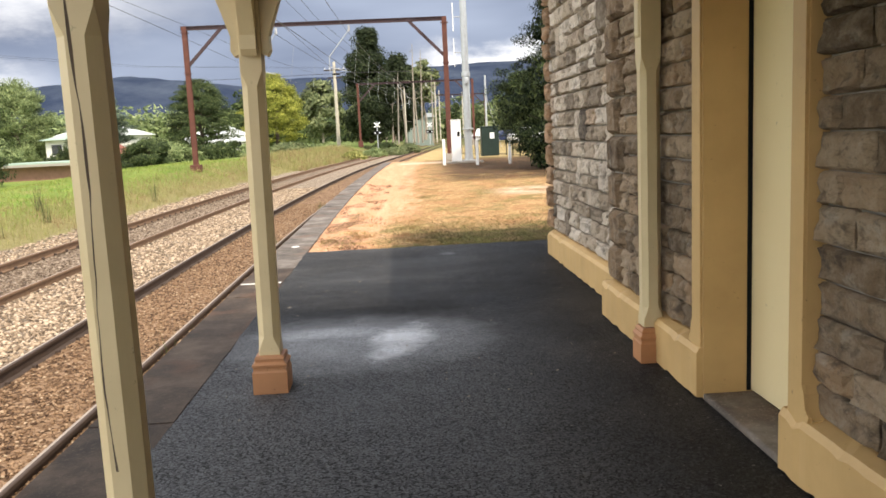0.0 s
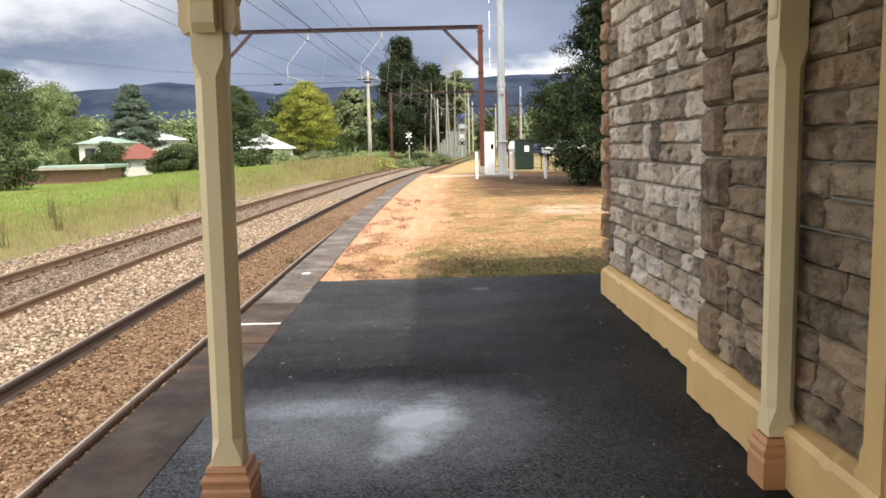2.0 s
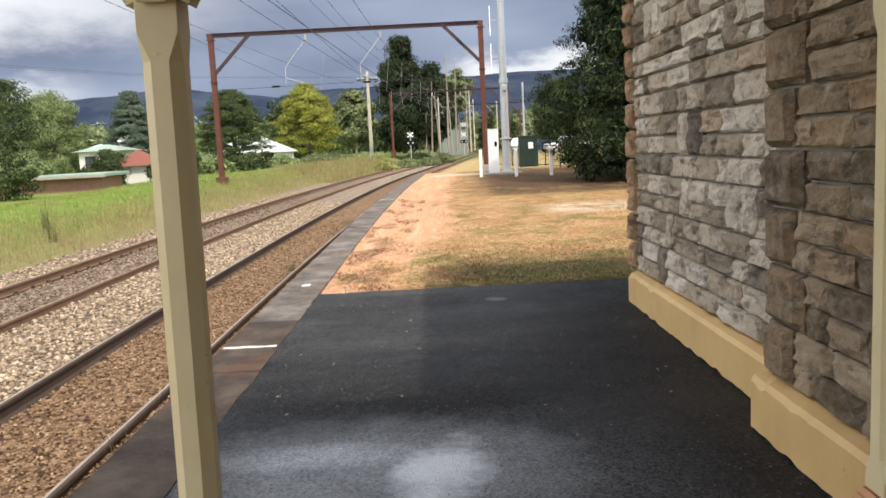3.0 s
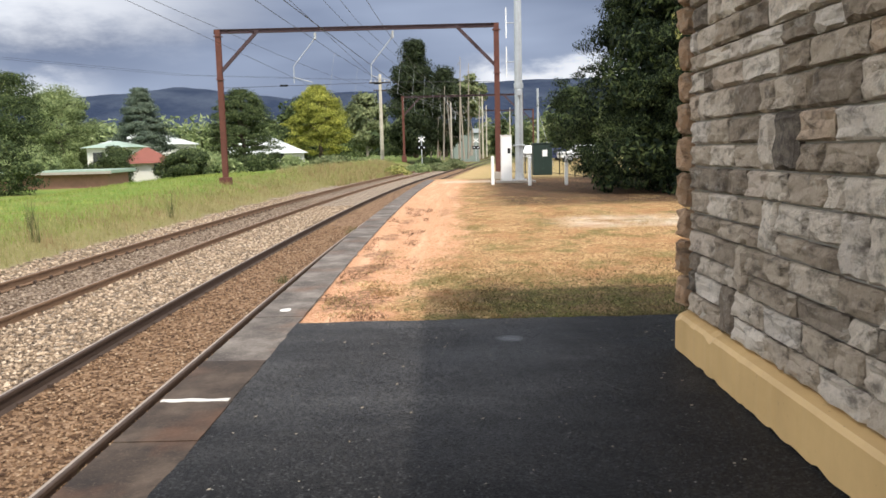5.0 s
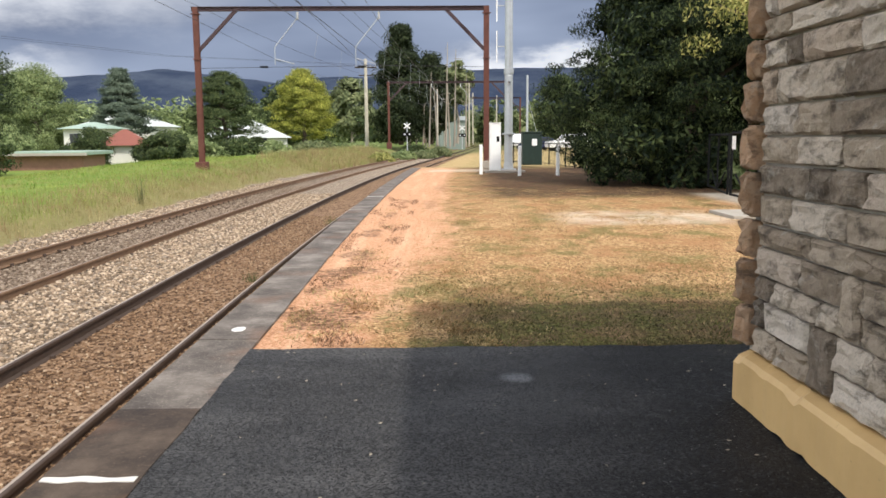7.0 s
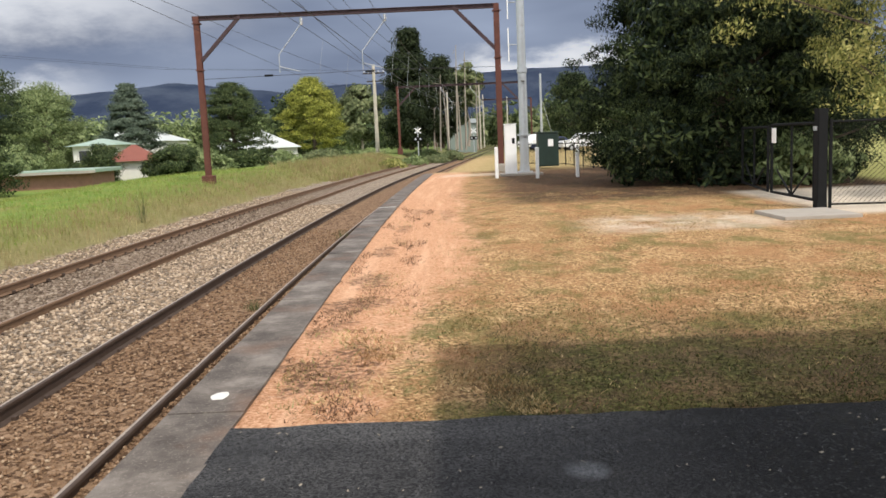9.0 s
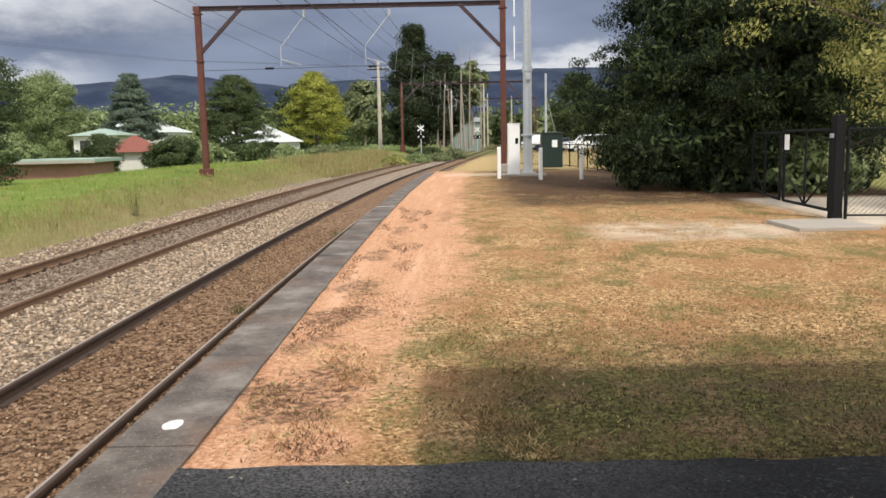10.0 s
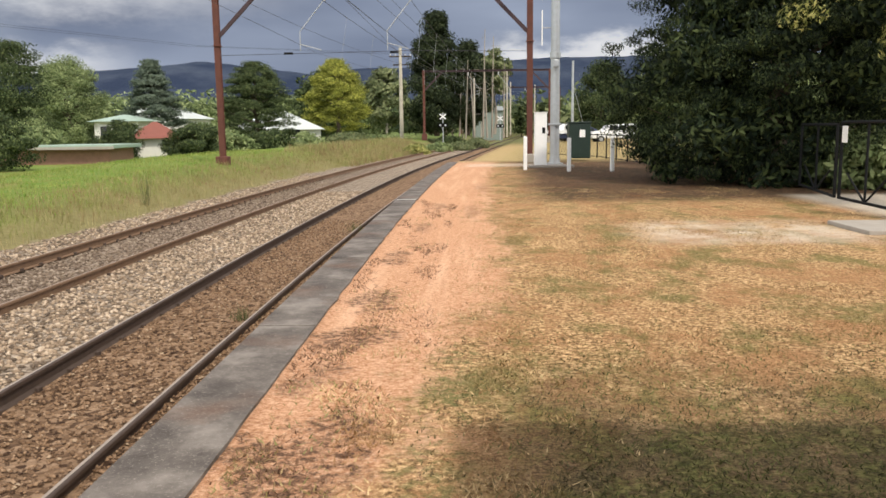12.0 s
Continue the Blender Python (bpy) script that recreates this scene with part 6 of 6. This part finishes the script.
def blade_mat(name, dark, mid, lite, patches=()):
    """Blades, each its own tone, with larger patches of other growth among them."""
    k = Mat(name, 0.8, spec=0.2)
    c = k.mix(k.ramp(k.noise(1.1, 6, 0.65), (0.42, 0.0), (0.62, 0.7)), k.ramp(k.island(), (0.0, dark), (0.5, mid), (1.0, lite)), dark)
    for scale, tint in patches:
        c = k.mix(k.ramp(k.noise(scale, 7, 0.7), (0.50, 0.0), (0.60, 0.85)), c, tint)
    k.color(c)
    return k.m


M_BLADE = blade_mat("green_blades", (0.12, 0.15, 0.035), (0.22, 0.27, 0.055), (0.36, 0.38, 0.11), ((0.35, (0.30, 0.30, 0.10)), (0.6, (0.13, 0.24, 0.03))))
M_STRAW = blade_mat("straw_blades", (0.17, 0.16, 0.06), (0.30, 0.26, 0.11), (0.46, 0.38, 0.20), ((0.5, (0.22, 0.24, 0.07)), (0.9, (0.24, 0.15, 0.08))))
M_DRY = blade_mat("dry_lawn_blades", (0.10, 0.072, 0.028), (0.38, 0.24, 0.11), (0.76, 0.54, 0.29), ((0.75, (0.30, 0.155, 0.065)), (1.15, (0.15, 0.145, 0.042)), (2.3, (0.70, 0.50, 0.27))))
# moss blades, toned down to match the shade painted on the ground below
M_SHADED_MOSS = blade_mat("shaded_moss_blades", (0.03, 0.030, 0.010), (0.095, 0.105, 0.026), (0.25, 0.25, 0.085), ((1.3, (0.07, 0.05, 0.025)),))
gz_vec = np.vectorize(ground_z)


def scatter(n, u0, u1, y0, y1, seed, power=1.0, dens=None):
    rng = np.random.default_rng(seed)
    u = rng.uniform(u0, u1, n)
    yy = y0 + (y1 - y0) * rng.random(n) ** power
    if dens is not None:
        keep = np.array([dens(a, b) for a, b in zip(u, yy)]) > rng.random(n)
        u, yy = u[keep], yy[keep]
    return np.stack([u + np.vectorize(bend)(yy), yy, gz_vec(u, yy)], 1), rng


pts, rng = scatter(34000, -24, -10.6, 14, 64, 1, 1.2)
grass("bank_grass", pts, 0.13, 0.012, M_BLADE, "lush green grass on the bank", rng)
pts, rng = scatter(26000, -12.8, -9.5, 12, 66, 2, 1.2, lambda u, y: 0.95 - abs(u + 10.9) * 0.4)
grass("bank_grass", pts, 0.25, 0.007, M_STRAW, "tall seeding straw-coloured grass at the foot of the bank", rng, 0.22)
pts, rng = scatter(9000, -13.5, -8.8, 60, 100, 3)
grass("bank_grass", pts, 0.45, 0.02, M_STRAW, "tall dry grass along the distant bank", rng, 0.2)
pts, rng = scatter(150000, -0.3, 6.5, 11.1, 30, 4, 1.6, lambda u, y: (0.10 + 0.8 * smooth(noise.noise((u * 0.9, y * 0.9, 3)), -0.15, 0.4)) * (0.06 + 0.94 * smooth(y + noise.noise((u, y, 2)), 12.4, 14.0)) if u + 0.6 * noise.noise((u * 2, y * 2, 0)) > 0.35 else 0.12)
grass("lawn", pts, 0.022, 0.0038, M_DRY, "short dry straw-coloured lawn", rng, 0.9)
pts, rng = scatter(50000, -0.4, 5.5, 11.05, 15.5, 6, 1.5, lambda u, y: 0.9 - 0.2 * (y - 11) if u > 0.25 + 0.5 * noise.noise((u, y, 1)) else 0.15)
grass("lawn", pts, 0.02, 0.004, M_SHADED_MOSS, "damp mossy lawn, coloured darker to deepen the building's shade", rng, 0.9)
pts, rng = scatter(26000, -1.25, 0.5, 11.08, 16.5, 17, 1.5, lambda u, y: smooth(noise.noise((u * 1.9, y * 1.3, 19)), -0.1, 0.35) * (1.0 - 0.12 * (y - 11)))
grass("lawn", pts, 0.024, 0.0045, M_DRY, "patchy dead straw grass over the gravel", rng, 0.9)
M_DEAD = blade_mat("dead_weed_blades", (0.10, 0.052, 0.032), (0.24, 0.135, 0.08), (0.42, 0.27, 0.17))
pts, rng = scatter(30000, -1.3, -0.4, 11.1, 27, 18, 1.3, lambda u, y: 0.5 * smooth(noise.noise((u * 2.6, y * 0.75, 29)) + 0.5 * noise.noise((u * 7, y * 5, 3)), 0.0, 0.5))
grass("lawn", pts, 0.03, 0.005, M_DEAD, "low purple-brown dead weeds along the gravel", rng, 0.9)
pts, rng = scatter(3500, -1.3, 0.6, 11.1, 26, 7, 1.5, lambda u, y: smooth(noise.noise((u * 1.6, y * 0.8, 9)), 0.05, 0.4))
grass("lawn", pts, 0.028, 0.005, M_STRAW, "sparse dry tufts on the gravel path", rng, 0.9)
M_WEED = blade_mat("weeds", (0.05, 0.06, 0.02), (0.12, 0.13, 0.05), (0.24, 0.19, 0.10))
for i, (u, yy, h) in enumerate(((-2.35, 8.4, 0.42), (-2.2, 7.6, 0.5), (-3.0, 18.6, 0.16), (-2.5, 19.4, 0.14), (-2.45, 20.4, 0.14), (-2.9, 27.5, 0.22), (-1.85, 8.0, 0.2), (-2.25, 6.6, 0.4))):
    rng = np.random.default_rng(90 + i)
    n = 60 if h < 0.3 else 16
    c = np.stack([u + bend(yy) + rng.normal(0, 0.05 + 0.02 * (h < 0.3), n), yy + rng.normal(0, 0.06, n), np.full(n, -0.83)], 1)
    ob = grass("weed", c, h, 0.006, M_WEED, "scrubby weed growing in the ballast", rng, 0.35)
    del ob["kind"]
    ob["category"] = "weed"
for i, (u, yy) in enumerate(((-10.4, 21.0), (-10.6, 24.5), (-10.2, 33.0), (-11.5, 26.0))):
    rng = np.random.default_rng(190 + i)
    c = np.stack([u + bend(yy) + rng.normal(0, 0.07, 20), yy + rng.normal(0, 0.07, 20), np.full(20, ground_z(u, yy) - 0.02)], 1)
    ob = grass("tall_weed", c, 0.9, 0.014, M_WEED, "tall dark dead weed stalks on the bank", rng, 0.12)
    del ob["kind"]
    ob["category"] = "weed"

# pale leaf litter and grit on the asphalt
rng = np.random.default_rng(77)
n = 260
lx, ly = rng.uniform(-1.3, 2.6, n), 4.0 + 7.0 * rng.random(n) ** 0.7
keep = (lx < 1.55) | (ly > 9.95)
lx, ly = lx[keep], ly[keep]
n = len(lx)
ang, s = rng.uniform(0, 6.283, n), rng.uniform(0.003, 0.010, n)
corners = np.stack([np.stack([lx + np.cos(ang + a) * s * w, ly + np.sin(ang + a) * s * w, np.full(n, 0.0135) + 0.004 * (a > 3)], 1) for a, w in ((0, 1.6), (1.6, 0.8), (3.2, 1.5), (4.8, 0.7))], 1).reshape(-1, 3)
tagged(new("leaf_litter", mesh_fast("leaf_litter", corners, 4, simple("pale_dry_leaf", (0.30, 0.26, 0.20), 0.3, 0.8))), "pale dry leaf scraps and grit on asphalt", "litter", kind="stuff")
